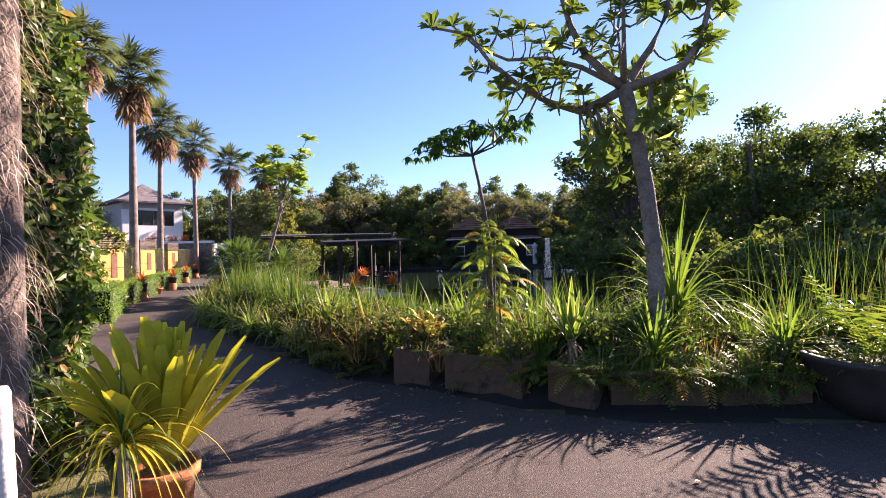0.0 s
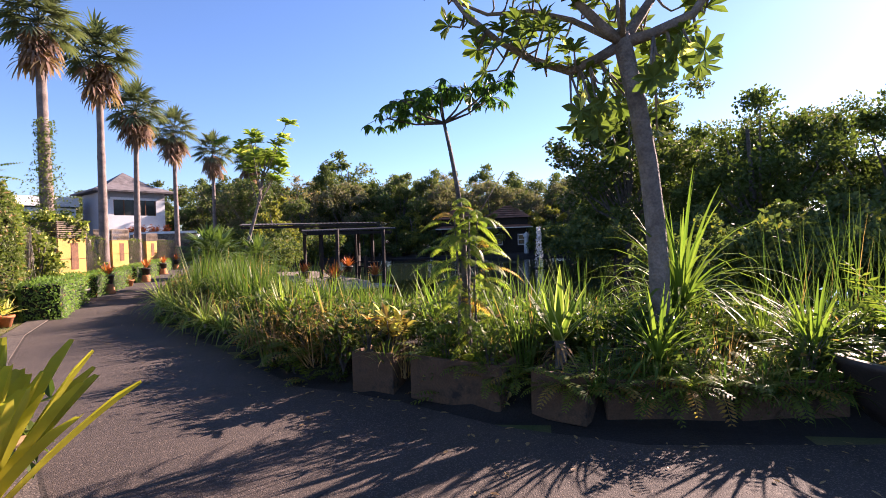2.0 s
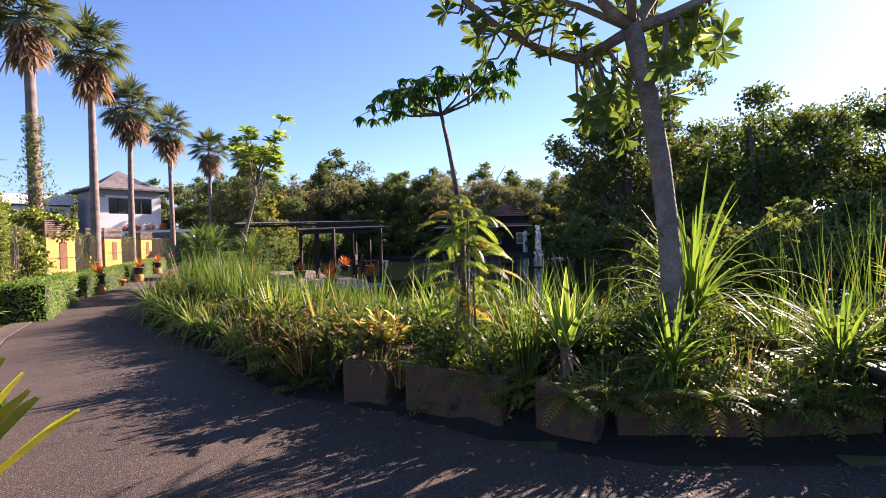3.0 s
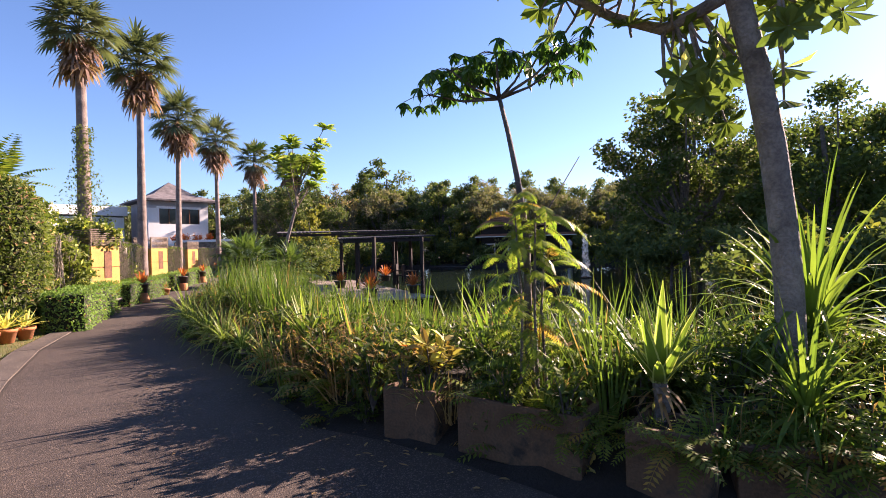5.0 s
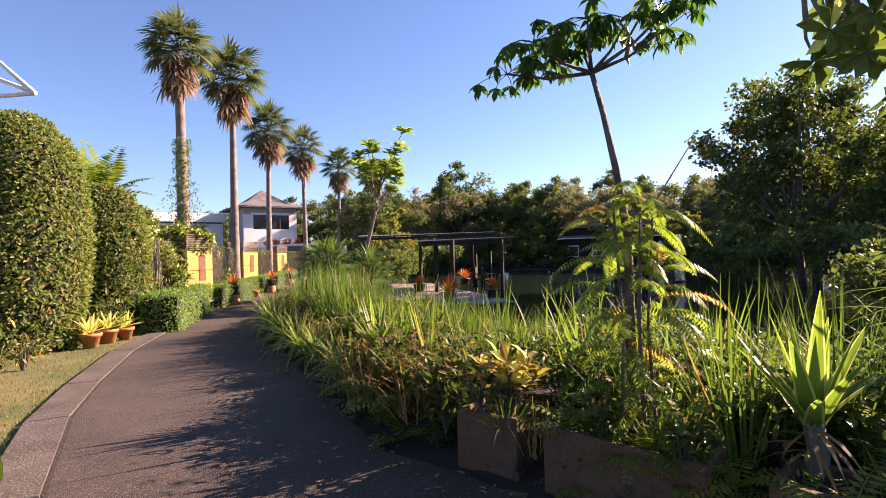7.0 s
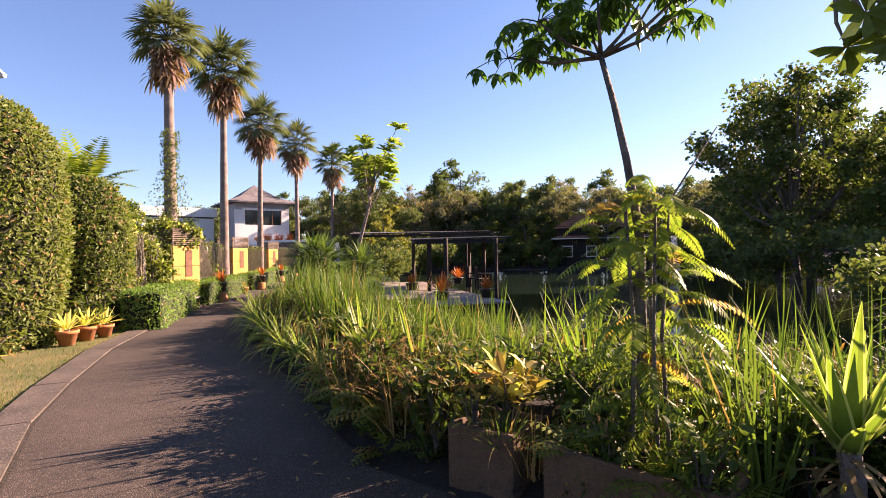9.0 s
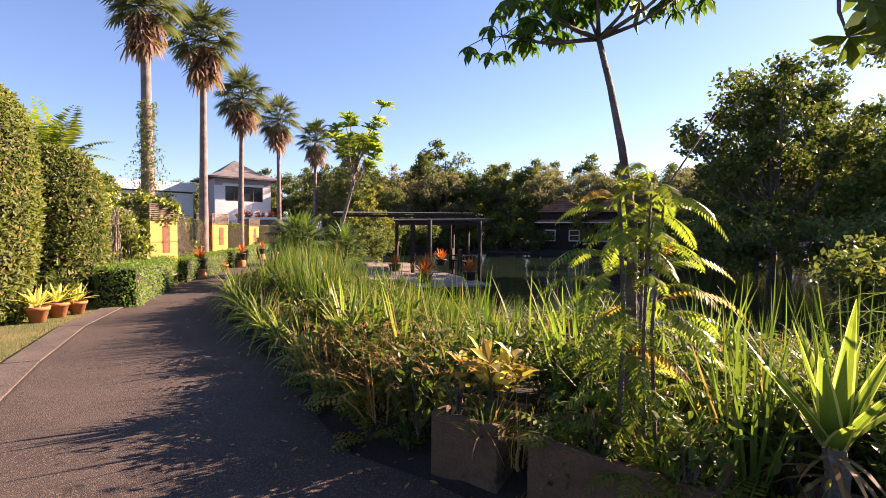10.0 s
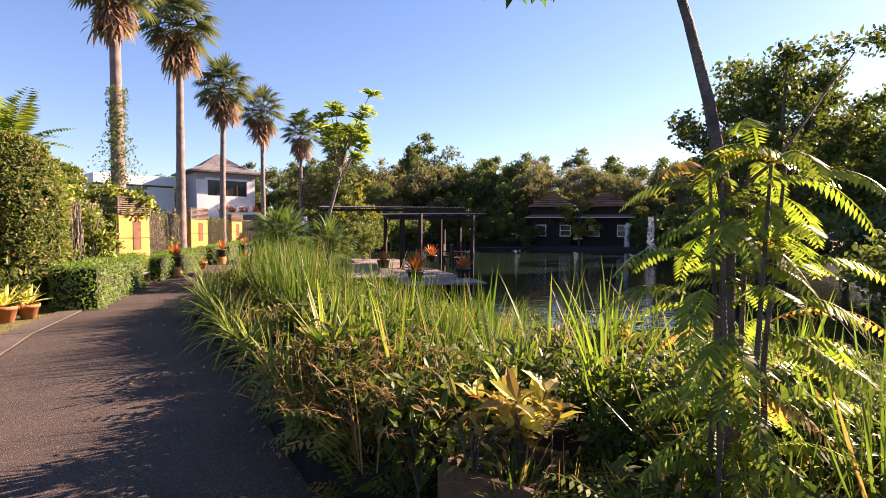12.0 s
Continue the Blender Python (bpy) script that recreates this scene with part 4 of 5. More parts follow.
# the overhanging edge of the bed
edge = random.Random(6)
for (x0, y0), (x1, y1) in zip(RIGHT[1:14], RIGHT[2:15]):
    ln = math.hypot(x1 - x0, y1 - y0)
    nx, ny = (y1 - y0) / ln, -(x1 - x0) / ln
    for k in range(int(ln / 0.2)):
        u, r = (k + edge.random()) / int(ln / 0.2), edge.uniform(0.26, 0.7)
        px, py = x0 + (x1 - x0) * u + nx * r, y0 + (y1 - y0) * u + ny * r
        if math.hypot(px - 4.55, py - 6.75) < 0.72 or (-0.7 < px < 4.1):
            continue
        q = edge.random()
        plant("fern" if q < 0.3 else "shrub" if q < 0.55 else "low" if q < 0.66 else "red" if q < 0.84 else "leafy" if q < 0.9 else "dry", px, py, edge.uniform(0.75, 1.15), 0.12 + 0.45 * min(r, 0.5))

for x, y, k in ((-0.42, 7.25, "red"), (-0.2, 7.2, "low"), (0.3, 7.08, "fern"), (0.5, 7.0, "shrub"), (0.72, 6.9, "fern"), (0.95, 6.78, "shrub"), (0.4, 7.15, "low"), (0.85, 6.95, "reed"), (1.6, 6.4, "fern"), (2.6, 6.35, "fern"), (-1.45, 7.8, "shrub"), (-1.6, 7.9, "red")):
    plant(k, x, y, 0.85, 0.36)

RNG.seed(150)
bpalm = thing("young_palm", "young feather palm with yellow-green fronds in a stone bowl", "palm", (4.55, 6.75, 0.45))
mb = Mesh()
for i in range(15):
    frond(mb, (0.05 * math.cos(i), 0.05 * math.sin(i), 0), rdir(8, 62, i * 2.399), RNG.uniform(0.7, 1.15), 0.3, 0.8, 17, 1 if i == 8 else 0, 0.10, 0.15)
part("fronds", mb, [L_["fern"], L_["margin"]], bpalm)
for k, (x, y, kd) in enumerate(((4.25, 6.45, "low"), (4.8, 6.45, "fern"), (4.5, 6.35, "shrub"), (4.15, 6.8, "fern"), (4.95, 6.8, "low"))):
    plant(kd, x, y, 0.8, 0.46)
tallreed = [grass_clump(26, 1.95, 0.012, 0.2, 22, 0.35, L_["grass"], 160 + i, 0.15) for i in range(2)]
for k, (x, y) in enumerate(((4.1, 8.3), (4.7, 8.9), (5.4, 9.4), (5.9, 8.6), (5.0, 8.1), (6.4, 9.8), (6.8, 8.4))):
    thing("tall_reed", "tall thin reed grass with feathery tips in the bed", "grass", (x, y, height(x, y)), "tall reeds", k * 57, 0.85 + 0.05 * (k % 4), tallreed[k % 2])
for k, (x, y, n, ln) in enumerate(((3.9, 8.3, 50, 0.9), (-3.6, 10.6, 40, 0.8))):
    strap_plant("spider_lily", "arching clump of bright green strap leaves in the bed", "lily", (x, y, height(x, y)), n, ln, 0.034, (6, 62), 2.5, [L_["strap"], L_["strap"]], 170 + k, group="strap-leaved clumps")

for x, y, kd, sc, z in ((2.3, 6.7, "fern", 0.9, 0.32), (2.75, 6.72, "shrub", 0.9, 0.32), (3.3, 6.8, "fern", 0.9, 0.32), (3.7, 6.85, "leafy", 0.9, 0.32), (1.2, 6.75, "fern", 0.8, 0.3), (1.9, 6.62, "low", 0.9, 0.3), (-1.4, 7.75, "fern", 1.1, 0.2), (-1.6, 7.9, "red", 1.1, 0.2), (-1.2, 7.65, "dry", 1.2, 0.2), (-0.8, 7.45, "shrub", 1.0, 0.2), (-1.9, 8.1, "dry", 1.3, 0.2), (-2.2, 8.35, "red", 1.2, 0.2), (-2.6, 8.65, "dry", 1.3, 0.2), (0.0, 7.2, "dry", 0.8, 0.2)):
    plant(kd, x, y, sc, z)
for x, y, sc in ((2.05, 6.60, 0.8), (2.35, 6.60, 1.0), (2.62, 6.62, 0.85), (2.9, 6.64, 1.05), (3.2, 6.68, 0.9), (3.5, 6.70, 1.05), (3.8, 6.76, 0.9), (1.45, 6.66, 0.6), (1.75, 6.5, 0.7), (0.95, 6.78, 0.6)):
    plant("fern", x, y, sc, 0.26)
    plant("low", x + 0.1, y + 0.05, sc, 0.26)
# dense mounds along the path edge
mounds = random.Random(8)
mound_mesh = [shrub(420, 0.3, 0.5, 0.075, 0.045, L_["shrub"], 181 + i, L_["fern"], 0.25, 14) for i in range(3)]
for (x0, y0), (x1, y1) in zip(RIGHT[7:14], RIGHT[8:15]):
    ln = math.hypot(x1 - x0, y1 - y0)
    nx, ny = (y1 - y0) / ln, -(x1 - x0) / ln
    for k in range(int(ln / 0.24)):
        u, r = (k + mounds.random()) / int(ln / 0.24), mounds.uniform(0.42, 0.95)
        px, py = x0 + (x1 - x0) * u + nx * r, y0 + (y1 - y0) * u + ny * r
        thing("leafy_shrub", "dense dark green leafy mound at the path edge", "shrub", (px, py, height(px, py) - 0.02), "bed plants", mounds.uniform(0, 360), mounds.uniform(0.75, 1.15), mounds.choice(mound_mesh))
for k in range(26):
    px, py = mounds.uniform(0.2, 4.2), mounds.uniform(7.3, 8.6)
    thing("leafy_shrub", "dense dark green leafy mound in the bed", "shrub", (px, py, height(px, py) - 0.02), "bed plants", mounds.uniform(0, 360), mounds.uniform(0.7, 1.1), mounds.choice(mound_mesh))

# ---- path side: pillars, hedges, pots ----


def gate_pillar(x, y, w, tall, seed):
    """A square limewashed pillar with joints, a rusty plate and a woven lath crate on top."""
    RNG.seed(seed)
    root = thing("garden_pillar", "square yellow limewashed pillar with a lath crate on top", "pillar", (x, y, 0), "pillars along the path")
    n = 3
    for k in range(n):
        bm = bmesh.new()
        bmesh.ops.create_cube(bm, size=1)
        z0, z1 = -0.05 if k == 0 else tall * k / n + 0.012, tall * (k + 1) / n
        for v in bm.verts:
            v.co = Vector(((v.co.x - 0.5) * w, (v.co.y + 0.5) * w, z0 if v.co.z < 0 else z1))
        bmesh.ops.bevel(bm, geom=bm.edges[:], offset=0.015, segments=2, affect='EDGES')
        me = bpy.data.meshes.new("course")
        bm.to_mesh(me)
        me.materials.append(M["yellow"])
        ob = new("course", me)
        ob.parent = root
    mb = Mesh()
    mb.box(-w + 0.02, 0.02, 0, -0.02, w - 0.02, tall - 0.02)
    part("core", mb, M["concrete"], root)
    mb = Mesh()
    mb.box(0.0, w * 0.45, tall * 0.5, 0.012, w * 0.7, tall * 0.93)
    part("plate", mb, M["rust"], root, "rusty iron plate with run-down stains")
    for k in range(9):
        z = tall + 0.01 + k * 0.058
        for sx in (0, 1):
            for ax in (0, 1):
                mb = Mesh()
                o = RNG.uniform(-0.02, 0.02)
                if ax:
                    mb.box(-w - 0.03, w * sx - 0.015, z + o * 0.3, 0.03, w * sx + 0.015, z + 0.03 + o * 0.3)
                else:
                    mb.box(-w * sx - 0.015, -0.03, z + 0.027, -w * sx + 0.015, w + 0.03, z + 0.055)
                part("lath", mb, M["lath"], root)
    return root


PILLARS = ((-12.89, 14.99), (-18.18, 22.54), (-24.37, 31.83), (-29.2, 41.6))
for i, (x, y) in enumerate(PILLARS):
    gate_pillar(x, y, 0.98, 1.92 + 0.03 * i, 200 + i)


def root_curtain(a, b, tall, n, seed):
    """A screen of hanging dry aerial roots."""
    RNG.seed(seed)
    root = thing("root_curtain", "screen of grey dry hanging vine stems between pillars", "vines", (0, 0, 0), "vine screens")
    mb, rail = Mesh(), Mesh()
    a, b = Vector((*a, 0)), Vector((*b, 0))
    rail.tube([a + UP * tall, b + UP * tall], [0.03, 0.03], 6)
    rail.tube([a, a + UP * tall], [0.03, 0.03], 6)
    rail.tube([b, b + UP * tall], [0.03, 0.03], 6)
    for i in range(n):
        p = a.lerp(b, RNG.random()) + Vector((RNG.uniform(-.15, .15), RNG.uniform(-.15, .15), tall * RNG.uniform(0.9, 1.03)))
        pts = [p]
        ln = RNG.uniform(0.4, 1.0)
        for k in range(4):
            p = p + Vector((RNG.uniform(-.07, .07), RNG.uniform(-.07, .07), -tall * 0.25 * ln))
            p.z = max(p.z, 0.02)
            pts.append(p)
        mb.tube(pts, [0.014, 0.012, 0.010, 0.009, 0.006], 4, 0, False)
    lv = Mesh()
    for i in range(n * 3):
        p = a.lerp(b, RNG.random()) + Vector((RNG.uniform(-.2, .2), RNG.uniform(-.2, .2), tall * (0.98 - 0.9 * RNG.random() ** 2.2)))
        lv.leaf(p, rvec(), UP, 0.09, 0.05)
    part("rail", rail, M["lath"], root)
    part("stem_tangle", mb, M["twig"], root)
    part("leaves", lv, L_["topiary"], root)


root_curtain((-13.4, 16.1), (-18.6, 22.5), 2.1, 720, 210)
root_curtain((-18.7, 23.7), (-24.8, 31.8), 2.1, 720, 211)
root_curtain((-24.9, 33.0), (-29.6, 41.5), 2.1, 600, 212)
root_curtain((-11.7, 12.9), (-13.4, 14.85), 2.2, 200, 213)

mb = Mesh()
back = [(-11.2, 9.8), (-14.6, 15.2), (-19.8, 22.6), (-26.0, 32.0), (-33.6, 44.5)]
for (x0, y0), (x1, y1) in zip(back, back[1:]):
    s = Vector((y1 - y0, x0 - x1, 0)).normalized() * 0.09
    a, b = Vector((x0, y0, 0)), Vector((x1, y1, 0))
    mb.add([q + UP * z for z in (-0.05, 1.9) for q in (a - s, b - s, b + s, a + s)], [(4, 5, 6, 7), (0, 1, 5, 4), (1, 2, 6, 5), (2, 3, 7, 6), (3, 0, 4, 7)])
tagged(new("wall_garden", mb.data("wall_garden", M["lath"])), "brown garden wall behind the vine screens", "wall", kind="structure")

hedge((-9.62, 11.55), (-12.45, 15.0), 0.8, 0.84, 5200, 220)
hedge((-12.95, 15.95), (-15.9, 20.6), 0.7, 0.75, 5200, 221)
hedge((-16.6, 21.7), (-19.6, 26.6), 0.7, 0.75, 3600, 222)
hedge((-20.3, 27.6), (-24.0, 33.2), 0.7, 0.75, 3000, 223)


def urn(x, y, s, seed, top=L_["orange"]):
    """A flared terracotta stand with a dark pot and an orange bromeliad."""
    root = strap_plant("potted_bromeliad", "orange-leaved bromeliad in a dark pot on a flared terracotta stand", "potted plant", (x, y, 0.66 * s), 22, 0.5 * s, 0.06 * s, (5, 48), 0.2, [top, top], seed, shape=2, group="urns along the path")
    mb = Mesh()
    mb.lathe([(0.02, -0.66), (0.25, -0.66), (0.255, -0.62), (0.22, -0.56), (0.215, -0.53), (0.17, -0.33), (0.15, -0.31), (0.02, -0.31)], 20)
    ob = part("stand", mb, M["terracotta"], root, "flared terracotta stand", True)
    mb = Mesh()
    mb.lathe([(0.02, -0.305), (0.15, -0.305), (0.19, -0.02), (0.205, -0.02), (0.205, 0.02), (0.17, 0.02), (0.16, -0.04), (0.02, -0.05)], 20)
    ob2 = part("pot", mb, M["darkpot"], root, "dark clay pot", True)
    for o in (ob, ob2):
        o.scale = (s, s, s)


urn(-13.45, 17.35, 0.95, 231)
urn(-16.2, 22.3, 0.95, 232)
urn(-19.9, 27.9, 0.95, 233)
urn(-23.4, 33.4, 0.95, 234)


def clay_pot(x, y, s, leafmat, seed, label, n=20, length=0.42, width=0.06, mat="terracotta", tilt=(10, 75)):
    root = strap_plant("potted_plant", label, "potted plant", (x, y, 0.26 * s), n, length, width, tilt, 0.5, [leafmat, leafmat], seed, shape=2, group="pots along the path")
    mb = Mesh()
    mb.lathe([(0.02, -0.26), (0.12, -0.26), (0.17, -0.05), (0.19, -0.05), (0.195, 0.01), (0.165, 0.01), (0.155, -0.04), (0.02, -0.05)], 20)
    o = part("pot", mb, M[mat], root, "", True)
    o.scale = (s, s, s)


clay_pot(-9.30, 9.85, 1.0, L_["pale"], 241, "pale yellow bromeliad in a small terracotta pot on grass")
clay_pot(-9.55, 10.35, 1.0, L_["pale"], 242, "pale yellow bromeliad in a small terracotta pot on grass")
clay_pot(-9.62, 10.75, 0.9, L_["pale"], 243, "pale yellow bromeliad in a small terracotta pot on grass")
clay_pot(-12.05, 14.85, 1.5, L_["brom"], 244, "yellow-green bromeliad in a wide dark pot by the hedge", 16, 0.5, 0.1, "darkpot", (8, 55))
clay_pot(-15.2, 20.2, 1.0, L_["dry"], 245, "small plant in a low terracotta pot by the hedge", 12, 0.3, 0.05)

# clipped columns and the climbing thicket beside the path
topiary((-10.3, 9.2, 0), 1.08, 1.08, 4.45, 17000, 0.10, 251, "tall clipped green column shrub with a rounded top")
topiary((-11.75, 11.75, 0), 0.9, 0.9, 3.5, 12000, 0.10, 252, "clipped green column shrub with reddish new leaves")
topiary((-3.05, 4.15, 0), 0.72, 0.72, 4.6, 13000, 0.11, 253, "tall glossy dark green column of climbing leaves", 0.42, "climber")
for k, (x, y, z, t_, c, nn) in enumerate(((-12.3, 12.5, 0, 3.1, 1.0, 3200), (-13.3, 13.6, 0, 3.3, 1.1, 3600), (-12.0, 13.6, 0, 2.3, 0.7, 1600), (-14.3, 12.4, 0, 4.2, 1.2, 3000), (-13.6, 15.4, 1.75, 1.05, 0.85, 2300), (-14.9, 15.0, 0, 3.6, 1.1, 3000), (-16.3, 18.6, 0, 3.0, 1.0, 2200), (-19.8, 22.0, 0, 2.9, 0.9, 1800))):
    broad_tree((x, y, z), t_, 256 + k, (c, t_ * 0.5), nn, 0.13, L_["topiary"], 40, 0.05, 0.2, "climbing_thicket", "leafy yellow-green thicket climbing over the garden screen", L_["pale"], "thickets behind the screens")
RNG.seed(266)
vn = thing("pillar_vine", "creeper with brown stems hanging over a pillar", "vines", (-12.89, 14.99, 0))
mb = Mesh()
for i in range(1900):
    z = 1.95 - 1.8 * RNG.random() ** 2.0
    mb.leaf((-RNG.random() ** 0.8 * 1.0, -0.03 - 0.12 * RNG.random(), z), rvec() + Vector((0, -0.6, -0.3)), Vector((0, -1, 0.3)), 0.12, 0.06)
part("leaves", mb, L_["topiary"], vn)
mb = Mesh()
for i in range(26):
    x = -RNG.random()
    mb.tube([(x, -0.03, 2.0), (x + RNG.uniform(-.1, .1), -0.05, 1.2), (x + RNG.uniform(-.2, .2), -0.04, 0.3 * RNG.random())], [0.012, 0.01, 0.006], 4)
part("stem_tangle", mb, M["twig"], vn)
for k, (x, y, s) in enumerate(((-8.25, 8.2, 1.0), (-8.0, 7.75, 0.8), (-9.8, 10.6, 0.9), (-10.4, 11.0, 1.0), (-2.3, 4.35, 0.9), (-2.1, 4.7, 0.8), (-2.6, 4.75, 0.8))):
    nm, label, cat = ("croton", "small shrub with red-brown and green leaves under a clipped column", "shrub") if k < 2 else ("leafy_shrub", "low green leafy shrub under a clipped column", "shrub")
    thing(nm, label, cat, (x, y, -0.01), "shrubs under the columns", k * 50, 1.5 * s, mats["red" if k < 2 else "leafy"][k % 2])

# feather palm behind the columns
RNG.seed(260)
ar = thing("feather_palm", "feather palm with arching green fronds behind clipped shrubs", "palm tree", (-12.6, 12.2, 0))
mb = Mesh()
mb.tube([(0, 0, -0.1), (0.05, 0, 1.6), (0, 0.05, 3.3)], [0.09, 0.075, 0.06], 8)
part("trunk", mb, M["palmbark"], ar, smooth=True)
mb = Mesh()
for i in range(14):
    frond(mb, (0, 0, 3.3), rdir(8, 65, i * 2.399), 1.5, 0.42, 0.9, 22, 0, 0.16, 0.2)
part("fronds", mb, L_["fern"], ar)

# ---- potted bromeliad beside the start of the path ----
RNG.seed(270)
bp = thing("potted_bromeliad", "big yellow-green bromeliad in a terracotta pot", "potted plant", (-0.92, 3.58, 0.0))
mb = Mesh()
mb.lathe([(0.02, 0.0), (0.15, 0.0), (0.19, 0.38), (0.215, 0.38), (0.22, 0.44), (0.185, 0.44), (0.175, 0.39), (0.02, 0.37)], 28)
part("pot", mb, M["terracotta"], bp, "orange terracotta pot", True)
for i in range(58):
    mb = Mesh()
    u = i / 58
    a = i * 2.399
    mb.ribbon((0.05 * math.cos(a), 0.05 * math.sin(a), 0.40), rdir(2 + 34 * u ** 1.2, 8 + 40 * u ** 1.2, a), RNG.uniform(0.70, 0.95) * (1 - 0.08 * u), RNG.uniform(0.09, 0.118), 0.12 + 0.3 * u, 8, 1, 0.5, 0)
    part("leaf", mb, L_["brom"], bp)
for i in range(8):
    mb = Mesh()
    mb.ribbon((0, 0, 0.42), rdir(75, 110, i * 0.8), 0.22, 0.05, 1.5, 4, 2, 0.2, 0, wave=0.1)
    part("dead_leaf", mb, L_["dry"], bp, "withered brown leaf")
RNG.seed(271)
pp = thing("potted_grass_plant", "fountain of thin arching light green leaves in a small pot", "potted plant", (-0.77, 3.15, 0.0))
mb = Mesh()
mb.lathe([(0.02, 0.0), (0.10, 0.0), (0.13, 0.26), (0.145, 0.26), (0.145, 0.30), (0.12, 0.30), (0.02, 0.27)], 24)
part("pot", mb, M["terracotta"], pp, "", True)
mb = Mesh()
mb.tube([(0, 0, 0.25), (0.01, 0, 0.5), (0, 0, 0.73)], [0.045, 0.03, 0.025], 8)
part("stem", mb, M["bark"], pp, smooth=True)
for i in range(75):
    mb = Mesh()
    mb.ribbon((0, 0, 0.73), rdir(8, 85, i * 2.399), RNG.uniform(0.42, 0.66), 0.015, 2.4, 9, 0, 0.3, 0, wave=0.05)
    part("leaf", mb, L_["brom"] if i % 3 else L_["grass"], pp)

# mossy trunk and white post
RNG.seed(280)
mt = thing("mossy_trunk", "tree trunk hung with dry grey-pink moss", "tree", (-1.10, 2.8, -0.05))
mb = Mesh()
mb.tube([(0, 0, 0), (0.02, 0, 1.0), (0.0, 0.02, 2.0), (0.03, 0, 3.2), (0.03, 0, 5.2)], [0.13, 0.11, 0.10, 0.095, 0.08], 14)
part("trunk", mb, M["moss"], mt, smooth=True)
mb = Mesh()
for i in range(1500):
    a, z = RNG.uniform(0, 6.283), 0.3 + 3.6 * RNG.random()
    mb.ribbon((0.1 * math.cos(a), 0.1 * math.sin(a), z), rdir(60, 130, a), RNG.uniform(0.08, 0.3), 0.004, 3.0, 5, 0, 0, 0, wave=0.5)
part("moss", mb, L_["moss"], mt)
for k, (x, y) in enumerate(((-0.50, 2.36),)):
    po = thing("white_post", "slanting white painted wooden post", "post", (x, y, 0))
    mb = Mesh()
    mb.tube([(0.06, 0, -0.02), (0.0, 0.0, 1.22), (0.0, 0.0, 1.24)], [0.035, 0.033, 0.025], 10)
    part("pole", mb, M["whitewood"], po, smooth=True)

# ---- row of fan palms ----
for i, (x, y, t, s) in enumerate(((-15.7, 17.2, 9.5, 1.2), (-17.3, 21.2, 9.8, 1.4), (-23.4, 30.0, 10.0, 1.65), (-26.6, 37.7, 10.4, 1.7), (-29.6, 46.8, 10.5, 1.75), (-30.5, 54.6, 10.7, 1.8))):
    fan_palm((x, y, -0.1), t, (0.12 * (i % 3 - 1), 0.05), s, 300 + i, 0.17 if i else 0.2, "tall fan palm with a skirt of dead fronds" if i else "tall fan palm with a creeper up its trunk")
RNG.seed(310)
cr = thing("trunk_creeper", "small-leaved creeper climbing a palm trunk", "vines", (-15.7, 17.2, -0.1))
mb = Mesh()
for i in range(2600):
    z, a = 1.5 + 4.8 * RNG.random() ** 1.3, RNG.uniform(0, 6.283)
    r = 0.2 + 0.9 * RNG.random() ** 3 * max(0.15, 1 - abs(z - 3.2) / 2.2)
    mb.leaf((r * math.cos(a), r * math.sin(a), z), rvec(), UP, 0.10, 0.05)
part("leaves", mb, L_["topiary"], cr)

# low fan palms behind the tall grass
for i, (x, y, t, s) in enumerate(((-9.0, 17.0, 0.9, 0.95), (-10.2, 18.2, 1.1, 1.0), (-8.2, 18.0, 0.7, 0.9), (-11.5, 20.0, 1.0, 1.0))):
    fan_palm((x, y, -0.1), t, (0.1, 0), s, 320 + i, 0.12, "low dark green fan palm at the water's edge", 24, 4, "darkpalm")

# ---- far tree with whorled leaves ----
RNG.seed(330)
ft = thing("broadleaf_tree", "pale leaning tree with sparse whorls of large leaves", "tree", (-12.3, 24.5, -0.1))
wood, lv = Mesh(), Mesh()
wood.tube([(-0.5, 0, 0), (-0.1, 0, 1.8), (0.55, 0, 3.8), (0.8, 0, 5.2)], [0.10, 0.085, 0.065, 0.05], 9)
for k in range(18):
    a = k * 2.399
    z0 = RNG.uniform(3.3, 5.2)
    tw, td = limb(wood, (0.3 + 0.1 * z0, 0, z0), Vector((math.cos(a) * 0.85, math.sin(a) * 0.85, RNG.uniform(0.7, 2.0))), RNG.uniform(1.2, 2.7), 0.03, 0.014, 0.12, 5)
    for j in (5, 5, 4):
        q = tw[j] + rvec() * 0.18
        rosette(lv, q, (td + UP * 0.6).normalized(), 16, 0.5, 0.2)
part("trunk", wood, M["bark"], ft, smooth=True)
part("foliage", lv, [L_["paletree"], L_["pale"]], ft)

# ---- pavilion on the water ----


def corrugated(a, b, c, d, wave=0.011, n=150):
    """Corrugated sheet between the corners a b (front) and d c (rear)."""
    a, b, c, d = (Vector(q) for q in (a, b, c, d))
    mb = Mesh()
    for z in (0.0, 0.05):
        for i in range(n + 1):
            u = i / n
            o = UP * (wave * math.cos(u * n * math.pi * 0.5) + z)
            mb.v += [tuple(a.lerp(b, u) + o), tuple(d.lerp(c, u) + o)]
    k = 2 * (n + 1)
    for i in range(n):
        mb.f += [(2 * i, 2 * i + 2, 2 * i + 3, 2 * i + 1), (k + 2 * i, k + 2 * i + 1, k + 2 * i + 3, k + 2 * i + 2), (2 * i, k + 2 * i, k + 2 * i + 2, 2 * i + 2), (2 * i + 1, 2 * i + 3, k + 2 * i + 3, k + 2 * i + 1)]
    mb.s = [0] * len(mb.f)
    return mb


